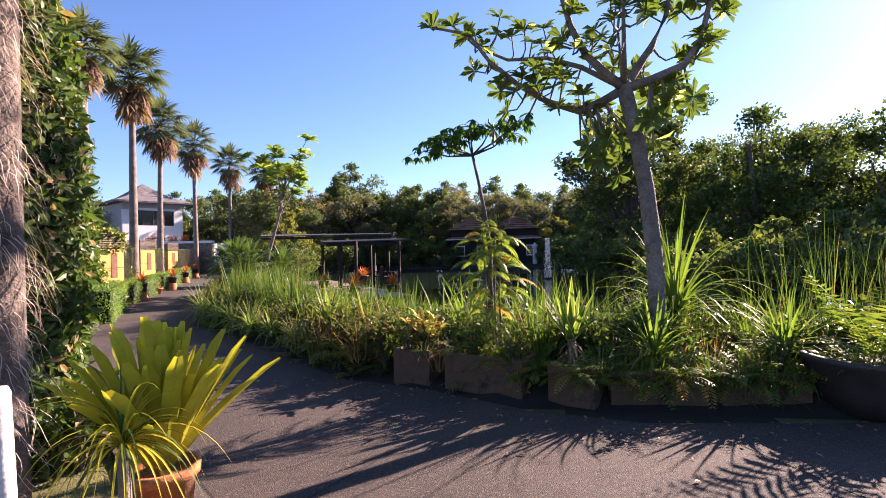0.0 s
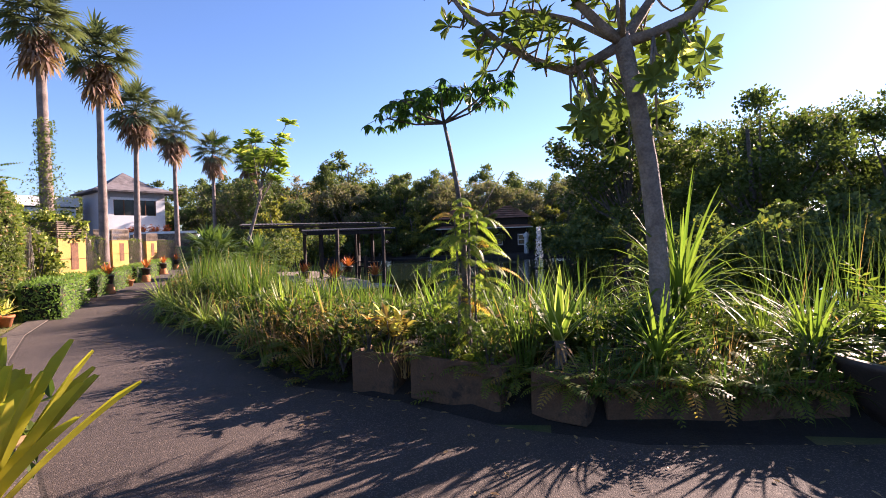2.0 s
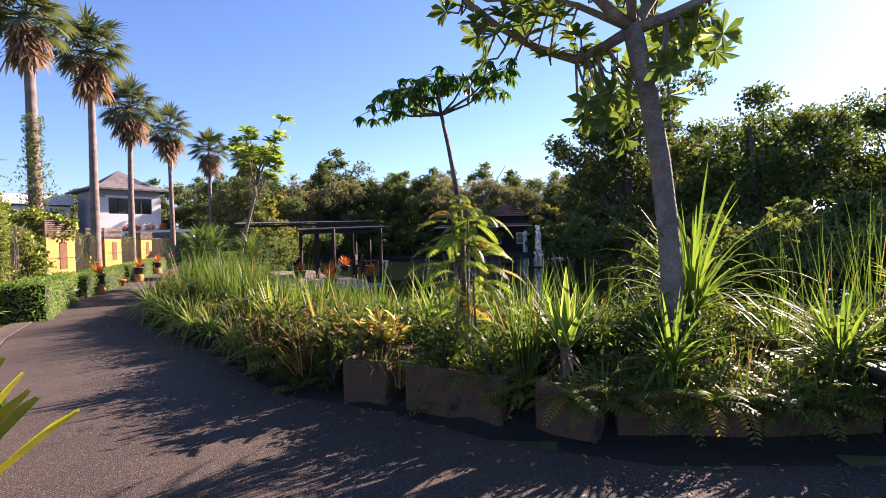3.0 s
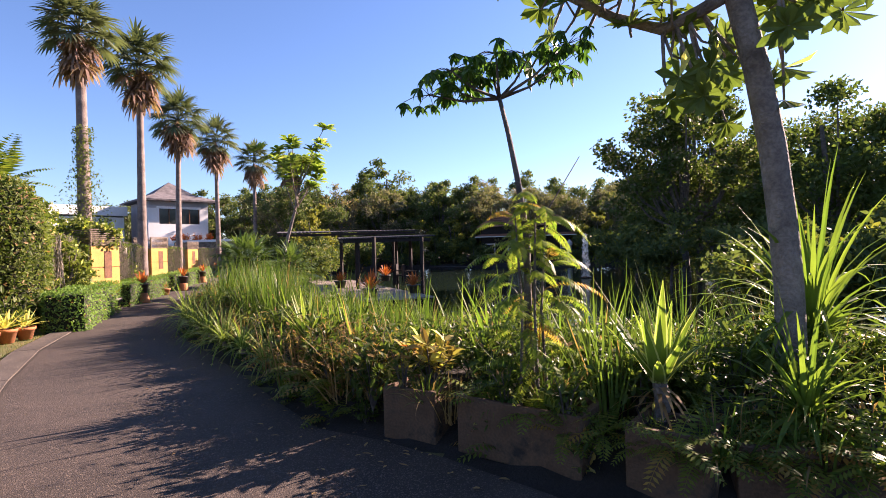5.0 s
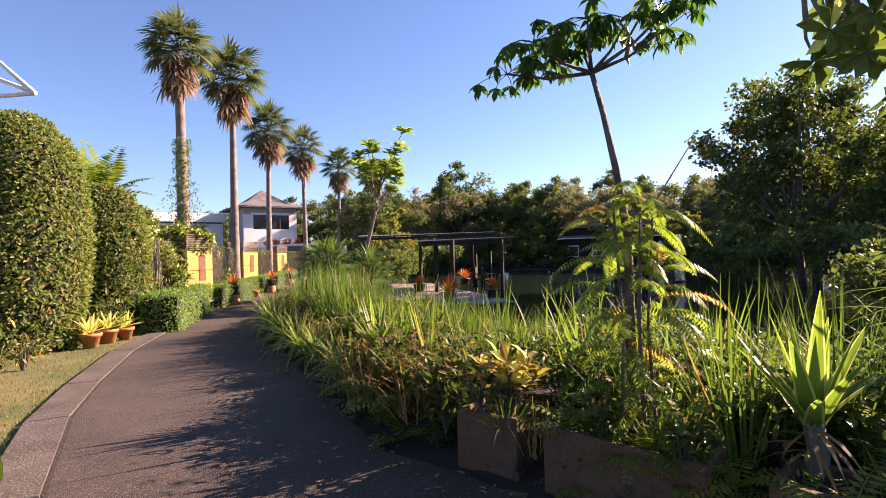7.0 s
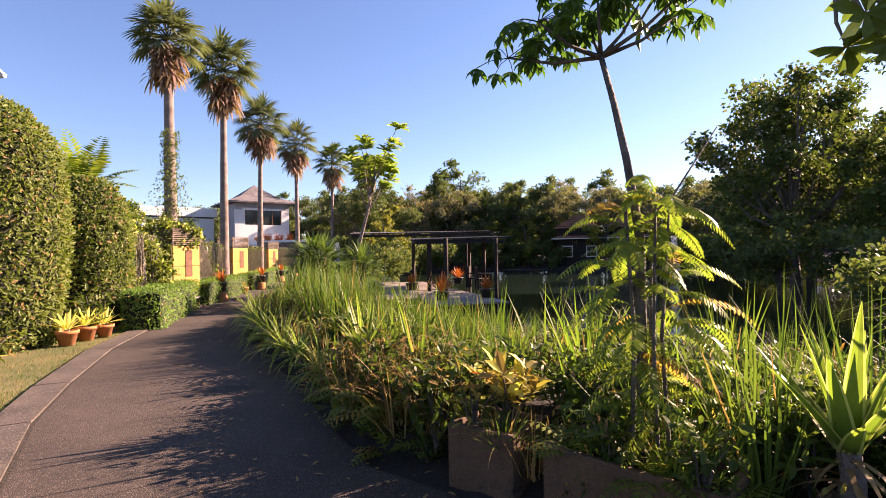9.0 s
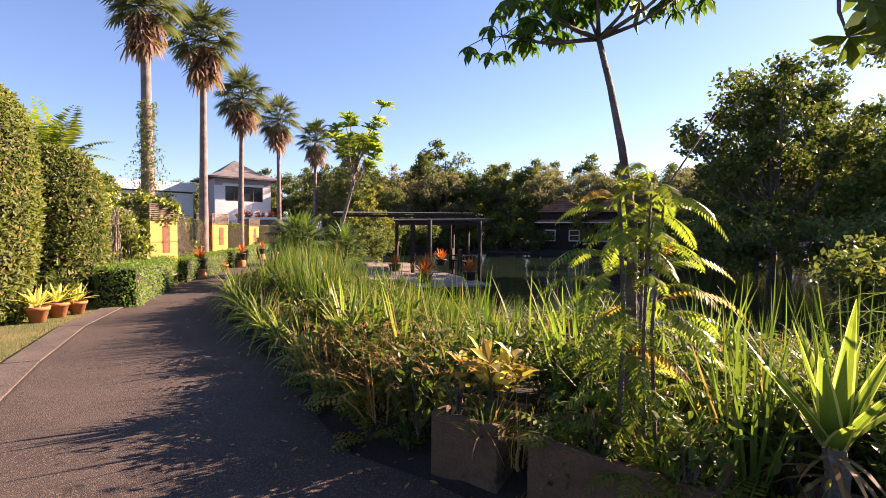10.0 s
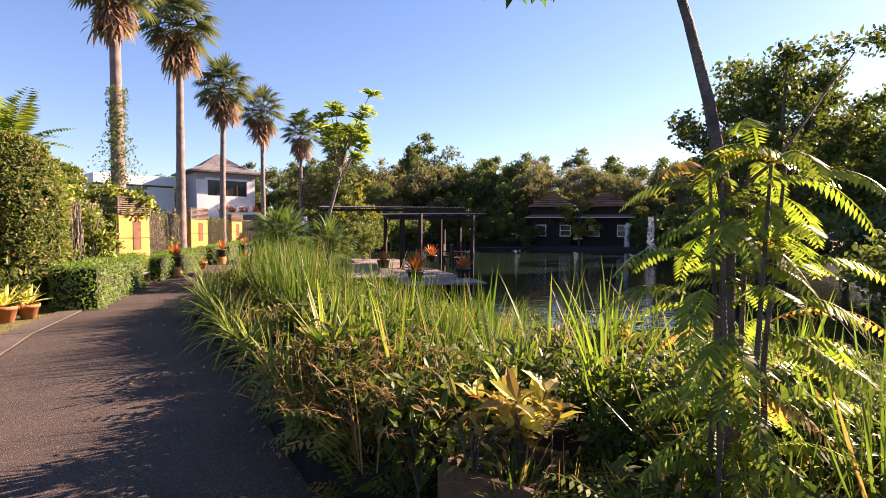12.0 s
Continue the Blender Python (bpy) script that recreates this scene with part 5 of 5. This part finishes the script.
pv = thing("pavilion", "open pavilion with dark posts and a corrugated roof over the pond", "pavilion")
part("roof_sheet", corrugated((-8.45, 21.4, 2.05), (-5.3, 24.3, 2.16), (-7.4, 28.4, 2.3), (-10.6, 25.6, 2.22)), M["sheet"], pv)
part("roof_sheet", corrugated((-14.2, 26.0, 2.56), (-7.6, 28.9, 2.6), (-9.2, 31.6, 2.72), (-15.6, 28.6, 2.74)), M["sheet"], pv)
for x, y in ((-7.95, 22.1), (-8.35, 22.9), (-7.0, 21.5), (-5.65, 23.4), (-6.55, 24.6), (-7.95, 26.6), (-7.6, 27.7), (-10.3, 25.4), (-9.2, 29.6), (-13.8, 26.6)):
    mb = Mesh()
    mb.box(x - 0.06, y - 0.06, -0.9, x + 0.06, y + 0.06, 2.12 if y < 24 else 2.2)
    part("post", mb, M["timber"], pv)
for a, b in (((-14.1, 26.0), (-7.7, 28.85)), ((-8.3, 21.6), (-5.5, 24.2)), ((-10.4, 25.5), (-7.5, 28.1)), ((-8.35, 21.7), (-10.4, 25.5)), ((-5.5, 24.0), (-7.5, 28.1))):
    a, b = Vector((*a, 1.98)), Vector((*b, 2.02))
    if a.y > 25:
        a.z = 2.12
    if b.y > 25:
        b.z = 2.14
    if a.x < -14:
        a.z, b.z = 2.46, 2.50
    mb = Mesh()
    s = (b - a).cross(UP).normalized() * 0.04
    mb.add([q + UP * z for z in (-0.06, 0.06) for q in (a - s, b - s, b + s, a + s)], [(3, 2, 1, 0), (4, 5, 6, 7), (0, 1, 5, 4), (1, 2, 6, 5), (2, 3, 7, 6), (3, 0, 4, 7)])
    part("beam", mb, M["timber"], pv)

pv.location.x = 0.4
dk = tagged(new("deck"), "weathered timber boardwalk deck above the pond", "deck", kind="structure")
o, ux, uy = Vector((-5.6, 17.9, 0.06)), Vector((0.83, 0.56, 0)).normalized(), Vector((-0.62, 0.78, 0)).normalized()
for i in range(58):
    w0 = -1.6 if i < 14 else -2.6
    mb = Mesh()
    a, b = o + uy * (i * 0.2) + ux * w0 * 0.2, o + uy * (i * 0.2) + ux * 2.05
    if i >= 10:
        a = o + uy * (i * 0.2) + ux * -1.9
    s = uy * 0.19
    mb.add([q + UP * z for z in (-0.05, 0.0 + 0.004 * (i % 3)) for q in (a, b, b + s, a + s)], [(3, 2, 1, 0), (4, 5, 6, 7), (0, 1, 5, 4), (1, 2, 6, 5), (2, 3, 7, 6), (3, 0, 4, 7)])
    part("plank", mb, M["deck"], dk)
for u in (-0.2, 1.0, 1.95):
    for v in (0.2, 4.0, 8.0, 11.0):
        q = o + uy * v + ux * u
        mb = Mesh()
        mb.box(q.x - 0.06, q.y - 0.06, -1.3, q.x + 0.06, q.y + 0.06, 0.0)
        part("pile", mb, M["timber"], dk)

dk.location.x = 0.4


def deck_chair(x, y, turn):
    root = thing("wooden_chair", "dark wooden armchair on the deck", "chair", (x, y, 0.065), "chairs on the deck", turn)
    for nm, b in (("seat", (-0.28, -0.27, 0.38, 0.28, 0.27, 0.43)), ("backrest", (-0.28, 0.24, 0.43, 0.28, 0.30, 0.9)), ("armrest", (-0.32, -0.27, 0.6, -0.25, 0.3, 0.64)), ("armrest", (0.25, -0.27, 0.6, 0.32, 0.3, 0.64))) + tuple(
            ("leg", (sx - 0.03, sy - 0.03, 0, sx + 0.03, sy + 0.03, 0.62)) for sx in (-0.28, 0.28) for sy in (-0.24, 0.27)):
        mb = Mesh()
        mb.box(*b)
        part(nm, mb, M["timber"], root)


deck_chair(-5.9, 23.7, 120)
deck_chair(-6.5, 24.5, 100)
for k, (x, y, s) in enumerate(((-5.6, 18.7, 1.15), (-4.6, 20.2, 0.85), (-8.3, 27.0, 1.0), (-8.6, 22.6, 0.8))):
    strap_plant("potted_bromeliad", "large orange-red bromeliad in a pot on the deck", "potted plant", (x, y, 0.30), 34, 0.62 * s, 0.07 * s, (8, 62), 0.3, [L_["orange"], L_["orange"]], 340 + k, shape=2, group="bromeliads on the deck")
    mb = Mesh()
    mb.lathe([(0.02, 0.06), (0.18, 0.06), (0.24, 0.32), (0.26, 0.32), (0.26, 0.36), (0.02, 0.33)], 18, 0, x, y)
    pt = thing("plant_pot", "dark round plant pot on the deck", "pot", mesh=None)
    part("pot", mb, M["darkpot"], pt, smooth=True)

# ---- house behind the palms ----
hs = thing("house", "white and grey house with a steep grey shingle roof", "house", (-36.4, 44.3, 0), turn=60)


def hbox(nm, b, mat, parent=None, label=""):
    mb = Mesh()
    mb.box(*b)
    return part(nm, mb, M[mat], parent or hs, label)


hbox("wall", (-2.7, -0.3, 0, 2.7, 0.0, 4.6), "white")
hbox("wall", (-2.7, -0.3, 6.1, 2.7, 0.0, 6.75), "grey")
hbox("wall", (-2.7, -0.3, 4.6, -1.75, 0.0, 6.1), "white")
hbox("wall", (1.9, -0.3, 4.6, 2.7, 0.0, 6.1), "white")
# left side wall is grey: its shade is put into the colour
hbox("wall", (-2.7, 0.0, 0, -2.4, 5.4, 6.75), "grey")
hbox("wall", (2.4, 0.0, 0, 2.7, 5.4, 6.75), "white")
hbox("wall", (-2.4, 5.1, 0, 2.4, 5.4, 6.75), "white")
hbox("wall", (-2.0, -0.36, 6.05, 2.0, -0.303, 6.28), "white")
win = hbox("window", (-1.75, -0.15, 4.6, 1.9, -0.10, 6.1), "glassdark")
for x in (-1.75, -0.9, 0.0, 0.95, 1.82):
    hbox("frame", (x, -0.2, 4.6, x + 0.08, -0.152, 6.1), "rust", win)
hbox("curtain", (-1.65, -0.09, 4.6, -0.95, -0.06, 6.0), "white", win)
mb = Mesh()
for z, e in ((6.75, 3.5), (6.9, 3.5)):
    mb.v += [(-e, -0.3 - (e - 2.7), z), (e, -0.3 - (e - 2.7), z), (e, 5.4 + e - 2.7, z), (-e, 5.4 + e - 2.7, z)]
mb.v += [(-1.9, 0.75, 7.55), (1.9, 0.75, 7.55), (1.9, 4.3, 7.55), (-1.9, 4.3, 7.55), (0, 2.55, 8.95)]
mb.f = [(3, 2, 1, 0)] + [(a, (a + 1) % 4, 4 + (a + 1) % 4, 4 + a) for a in range(4)] + [(4 + a, 4 + (a + 1) % 4, 8 + (a + 1) % 4, 8 + a) for a in range(4)] + [(8 + a, 8 + (a + 1) % 4, 12) for a in range(4)]
mb.s = [0] * len(mb.f)
part("roof", mb, M["slate"], hs, "steep grey shingle roof with flared eaves")
wg = thing("house_wing", "low white flat-roofed building beside the house", "building", (-42.0, 39.3, 0), turn=66)
hbox("wall", (-3.2, 0, 0, 3.2, 4, 5.3), "white", wg)
hbox("parapet", (-3.4, -0.3, 5.45, 3.4, 4.2, 6.3), "white", wg)
hbox("window_band", (-3.1, -0.05, 5.3, 3.1, 3.9, 5.448), "glassdark", wg)
mb = Mesh()
mb.box(-33.8, 40.9, 0, -27.5, 41.2, 2.7)
mb.box(-33.85, 40.85, 2.7, -27.45, 41.25, 2.9, 1)
tagged(new("wall_terrace", mb.data("wall_terrace", [M["lath"], M["white"]])), "long brown terrace wall with a white coping", "wall", kind="structure")
for k, (x, y) in enumerate(((-33.3, 41.6), (-32.3, 42.0), (-31.5, 42.6), (-34.2, 41.5))):
    thing("red_shrub", "orange-red leafy shrub on the terrace", "shrub", (x, y, 2.65), "terrace shrubs", k * 70, 1.9, mesh=shrub(220, 0.3, 0.42, 0.10, 0.05, L_["orange"], 350 + k))
mb = Mesh()
mb.box(-36.0, 41.25, 0, -27.5, 45.0, 2.65)
tagged(new("terrace", mb.data("terrace", M["white"])), "white raised terrace in front of the house", "terrace", kind="structure")

# ---- boathouses, fountain and far shore ----


def lake_hut(x, y, w, seed):
    root = thing("lake_hut", "dark timber hut with a red tiled roof by the water", "hut", (x, y, -0.3), "huts on the far shore")
    for nm, b, m in (("plinth", (-w / 2, 0, 0, w / 2, 3, 0.9), "timber"), ("wall", (-w / 2, 0.1, 0.9, w / 2, 3, 3.0), "timber"), ("fascia", (-w / 2 - 0.5, -0.6, 2.92, w / 2 + 0.5, -0.55, 3.0), "whitewood"), ("gallery", (-w / 2, -0.02, 3.1, w / 2, 3, 4.0), "timber")):
        mb = Mesh()
        mb.box(*b)
        part(nm, mb, M[m], root)
    mb = Mesh()
    mb.v = [(-w / 2 - 0.5, -0.6, 3.0), (w / 2 + 0.5, -0.6, 3.0), (w / 2, 0.0, 3.25), (-w / 2, 0.0, 3.25)]
    mb.f, mb.s = [(0, 1, 2, 3)], [0]
    part("canopy", mb, M["redtile"], root)
    for k in range(6):
        mb = Mesh()
        u0, u1 = k / 6, (k + 1) / 6
        e0, e1 = (w / 2 + 0.4) * (1 - u0) + 0.4 * u0, (w / 2 + 0.4) * (1 - u1) + 0.4 * u1
        mb.v = [(-e0, -0.4 + 1.9 * u0, 3.95 + 1.35 * u0), (e0, -0.4 + 1.9 * u0, 3.95 + 1.35 * u0), (e1, -0.4 + 1.9 * u1, 3.9 + 1.35 * u1), (-e1, -0.4 + 1.9 * u1, 3.9 + 1.35 * u1),
                (-e0, 3.4 - 1.9 * u0, 3.95 + 1.35 * u0), (e0, 3.4 - 1.9 * u0, 3.95 + 1.35 * u0), (e1, 3.4 - 1.9 * u1, 3.9 + 1.35 * u1), (-e1, 3.4 - 1.9 * u1, 3.9 + 1.35 * u1)]
        mb.f, mb.s = [(0, 1, 2, 3), (7, 6, 5, 4), (0, 3, 7, 4), (1, 5, 6, 2)], [0] * 4
        part("tile_course", mb, M["redtile"], root)
    for k in range(2):
        xx = -w * 0.25 + k * w * 0.62
        wn_ = Mesh()
        wn_.box(xx - 0.45, 0.05, 1.25, xx + 0.45, 0.098, 2.25)
        wi = part("window", wn_, M["glassdark"], root)
        for b in ((xx - 0.5, 0.0, 1.2, xx + 0.5, 0.048, 1.3), (xx - 0.5, 0.0, 2.2, xx + 0.5, 0.048, 2.3), (xx - 0.5, 0.0, 1.3, xx - 0.42, 0.048, 2.2), (xx + 0.42, 0.0, 1.3, xx + 0.5, 0.048, 2.2), (xx - 0.42, 0.0, 1.72, xx + 0.42, 0.048, 1.78)):
            mb = Mesh()
            mb.box(*b)
            part("frame", mb, M["whitewood"], wi)


lake_hut(-6.5, 53.2, 3.6, 1)
lake_hut(-1.6, 53.4, 4.0, 2)
fo = thing("fountain_jet", "white water jet splashing in the pond", "fountain", (1.45, 34.0, WATER))
RNG.seed(360)
mb = Mesh()
for i in range(900):
    h = RNG.random()
    r, a = 0.05 + 0.22 * (1 - h) * RNG.random() + 0.09 * RNG.random(), RNG.uniform(0, 6.283)
    mb.quadleaf((r * math.cos(a), r * math.sin(a), 2.5 * h), rvec() + UP * 2, rvec(), RNG.uniform(0.05, 0.16), 0.035)
part("spray", mb, surface("water_spray", (0.8, 0.84, 0.86), 0.3, 0.9, 5, 30, 0.0), fo)
mb = Mesh()
mb.lathe([(0.02, 0.0), (0.35, 0.0), (0.4, 0.05), (0.02, 0.08)], 18)
part("float", mb, M["timber"], fo)

# ---- trees round the pond ----
proto = [
    broad_tree((-13.0, 55.5, -0.1), 9.0, 401, (3.4, 3.9), 9500, 0.26, L_["far"], 46, 0.2, 0.2, "shore_tree", "dense dark green tree on the far shore", L_["fargrey"], "trees on the far shore"),
    broad_tree((-9.5, 58.0, -0.1), 9.6, 402, (3.2, 4.2), 8500, 0.25, L_["far"], 40, 0.2, 0.2, "shore_tree", "tall dark green tree on the far shore", L_["faryellow"], "trees on the far shore"),
    broad_tree((-18.0, 52.5, -0.1), 8.0, 403, (3.0, 3.4), 7500, 0.22, L_["fargrey"], 42, 0.16, 0.2, "shore_tree", "grey-green dry-looking tree on the far shore", L_["far"], "trees on the far shore"),
    broad_tree((-11.0, 53.0, -0.1), 5.0, 404, (1.8, 2.2), 4000, 0.22, L_["faryellow"], 26, 0.1, 0.2, "shore_tree", "small yellow-green tree at the water's edge", L_["far"], "trees on the far shore"),
    broad_tree((-22.0, 50.0, -0.1), 8.5, 405, (2.6, 3.0), 2600, 0.19, L_["fargrey"], 34, 0.14, 0.3, "shore_tree", "half-bare grey tree on the far shore", L_["dry"], "trees on the far shore", 0.8),
    broad_tree((-16.0, 51.5, -0.1), 3.2, 406, (2.4, 1.7), 5500, 0.22, L_["far"], 30, 0.08, 0.1, "shore_bush", "dark green waterside bush", L_["faryellow"], "bushes on the far shore"),
]
rows = random.Random(11)
for y0, n, x0, x1, lo, hi in ((57.5, 11, -26, 12, 0.85, 1.02), (62.0, 14, -40, 22, 0.95, 1.15), (68.0, 16, -60, 30, 1.0, 1.25), (76.0, 16, -80, 40, 1.1, 1.35)):
    for i in range(n):
        x = x0 + (x1 - x0) * (i + rows.uniform(0.2, 0.8)) / n
        y = y0 + rows.uniform(-1.5, 1.5)
        s = rows.uniform(lo, hi)
        copy_thing(proto[rows.choice((0, 0, 1, 1, 2, 2, 4))], pose(x, y, -0.1, 0, 0, rows.uniform(0, 360)) @ Matrix.Scale(s, 4))
for x, y, s, k in ((-14.5, 51.5, 0.9, 3), (0.8, 55.0, 0.9, 3), (3.0, 52.5, 0.95, 3), (-3.9, 53.0, 1.0, 3), (-8.9, 52.6, 0.8, 5), (-20, 47, 1.0, 5), (-18, 44.5, 1.0, 5), (-12.8, 52.6, 1.0, 5), (2.2, 52.0, 1.0, 5), (5, 51.5, 1.1, 5), (8, 49.5, 1.2, 5), (-22.5, 42, 1.1, 5), (-17.5, 37, 0.9, 5), (-19, 39.5, 1.1, 3), (-15.8, 33.0, 0.7, 5), (-14.0, 30.0, 0.6, 5),
                   (-24, 46, 0.95, 0), (-27, 48, 0.95, 2), (-21, 55, 1.1, 1), (-31, 52, 1.0, 0), (-36, 56, 1.05, 2), (-40, 52, 1.0, 0), (-44, 56, 0.8, 1), (-48, 50, 0.9, 0), (-34, 60, 1.1, 1), (-20, 58, 1.28, 1), (-47, 44, 0.85, 2), (-52, 40, 0.9, 0)):
    copy_thing(proto[k], pose(x, y, -0.1, 0, 0, rows.uniform(0, 360)) @ Matrix.Scale(s, 4))
# dark trees on the near bank of the pond
bank = broad_tree((6.2, 30.5, -0.1), 10.2, 411, (3.6, 4.6), 15000, 0.22, L_["bank"], 75, 0.25, 0.15, "bank_tree", "dark dense tree overhanging the pond bank", L_["fargrey"], "trees on the pond bank")
bank2 = broad_tree((11.2, 27.0, -0.1), 8.0, 412, (3.5, 4.4), 14000, 0.21, L_["bank"], 72, 0.25, 0.12, "bank_tree", "dark dense tree overhanging the pond bank", L_["tree"], "trees on the pond bank")
for x, y, s, k in ((8.0, 36.0, 1.05, 0), (14.5, 22.5, 0.9, 1), (15.5, 28.0, 0.8, 0), (16.8, 18.5, 1.0, 1), (19.0, 23.5, 0.9, 0), (12.5, 41.0, 1.0, 0), (8.5, 46.5, 1.1, 1), (20.5, 16.0, 0.85, 0), (22.5, 11.0, 1.1, 1), (24.5, 19.0, 1.0, 0), (14.0, 33.0, 0.9, 0)):
    copy_thing((bank, bank2)[k], pose(x, y, -0.1, 0, 0, rows.uniform(0, 360)) @ Matrix.Scale(s, 4))
for x, y, s in ((5.0, 27.5, 0.9), (8.0, 24.0, 0.9), (11.0, 20.0, 0.8), (12.5, 17.0, 0.8), (14.5, 14.5, 0.8), (4.2, 33.5, 1.0), (6.5, 39.5, 1.0), (17.5, 12.5, 0.9), (13.5, 11.0, 0.6), (17.0, 8.5, 0.8), (5.2, 14.6, 0.62), (6.6, 14.4, 0.7), (8.2, 15.0, 0.75), (9.8, 16.2, 0.85), (11.2, 15.0, 0.75)):
    copy_thing(proto[5], pose(x, y, -0.1, 0, 0, rows.uniform(0, 360)) @ Matrix.Scale(s, 4))

# ---- lawn blades ----
RNG.seed(500)
mb = Mesh()
for i in range(26000):
    u = RNG.random() * 7.999
    k = 2 + int(u * 0.75)
    (x0, y0), (x1, y1) = LEFT[k], LEFT[k + 1]
    v = RNG.random()
    ln = math.hypot(x1 - x0, y1 - y0)
    r = 0.36 + 1.7 * RNG.random() ** 1.4
    x, y = x0 + (x1 - x0) * v - (y1 - y0) / ln * r, y0 + (y1 - y0) * v + (x1 - x0) / ln * r
    mb.ribbon((x, y, -0.03), rdir(5, 60), RNG.uniform(0.03, 0.075), 0.006, 0.8, 2, 0, 0, 0 if RNG.random() < 0.75 else 1)
tagged(new("lawn_grass", mb.data("lawn_grass", [L_["grass"], L_["dry"]])), "short patchy green and dry lawn grass", "grass", kind="stuff")

# ---- edge gap, litter, jetty, parasol ----
mb = Mesh()
edge_in, edge_out = offset_line(LEFT, -0.03), offset_line(LEFT, 0.004)
for i in range(2, 10):
    for k in range(8):
        a, b = edge_in[i].lerp(edge_in[i + 1], k / 8), edge_in[i].lerp(edge_in[i + 1], (k + 1) / 8)
        c, d = edge_out[i].lerp(edge_out[i + 1], (k + 1) / 8), edge_out[i].lerp(edge_out[i + 1], k / 8)
        mb.add([q + UP * 0.004 for q in (a, b, c, d)], [(0, 1, 2, 3)])
tagged(new("trim_joint", mb.data("trim_joint", M["soil"])), "dirt-filled open joint between path and kerb", "joint", kind="structure")
RNG.seed(510)
mb = Mesh()
for i in range(150):
    k = RNG.randrange(2, 13)
    (x0, y0), (x1, y1) = RIGHT[k], RIGHT[k + 1]
    v, ln = RNG.random(), math.hypot(x1 - x0, y1 - y0)
    r = 1.3 * RNG.random() ** 2.2
    x, y = x0 + (x1 - x0) * v - (y1 - y0) / ln * r, y0 + (y1 - y0) * v + (x1 - x0) / ln * r
    a = RNG.uniform(0, 6.283)
    mb.leaf((x, y, 0.008), (math.cos(a), math.sin(a), 0.03), UP, RNG.uniform(0.02, 0.085), RNG.uniform(0.012, 0.035), 0, -0.12)
tagged(new("leaf_litter", mb.data("leaf_litter", L_["dry"])), "scattered dry fallen leaves on the asphalt", "leaves", kind="stuff")
jt = thing("jetty", "low flat timber jetty on the far water", "jetty", (-9.6, 47.0, 0))
mb = Mesh()
mb.box(-2.2, -0.6, -0.12, 1.6, 0.6, 0.0)
part("platform", mb, M["timber"], jt)
for x in (-2.0, 1.4):
    mb = Mesh()
    mb.box(x - 0.06, -0.5, -1.4, x + 0.06, -0.38, -0.121)
    part("pile", mb, M["timber"], jt)
sp = thing("stone_post", "pale stone post at the far waterside", "post", (0.25, 52.6, -0.3))
mb = Mesh()
mb.lathe([(0.02, 0), (0.3, 0), (0.24, 0.3), (0.2, 1.9), (0.28, 2.0), (0.28, 2.2), (0.02, 2.5)], 10)
part("shaft", mb, M["whitewood"], sp)
aw = thing("awning_frame", "white tubular end frame of an awning above the clipped shrubs", "awning", (0, 0, 0))
tip = Vector((-6.74, 7.65, 3.9))
for e in ((-8.4, 7.65, 5.03), (-8.4, 7.65, 4.53), (-8.4, 7.65, 4.07)):
    mb = Mesh()
    mb.tube([tip, e], [0.032, 0.032], 8)
    part("tube", mb, M["white"], aw, smooth=True)
mb = Mesh()
mb.tube([(-8.42, 7.65, -0.05), (-8.42, 7.65, 5.08)], [0.045, 0.045], 10)
part("post", mb, M["white"], aw, smooth=True)
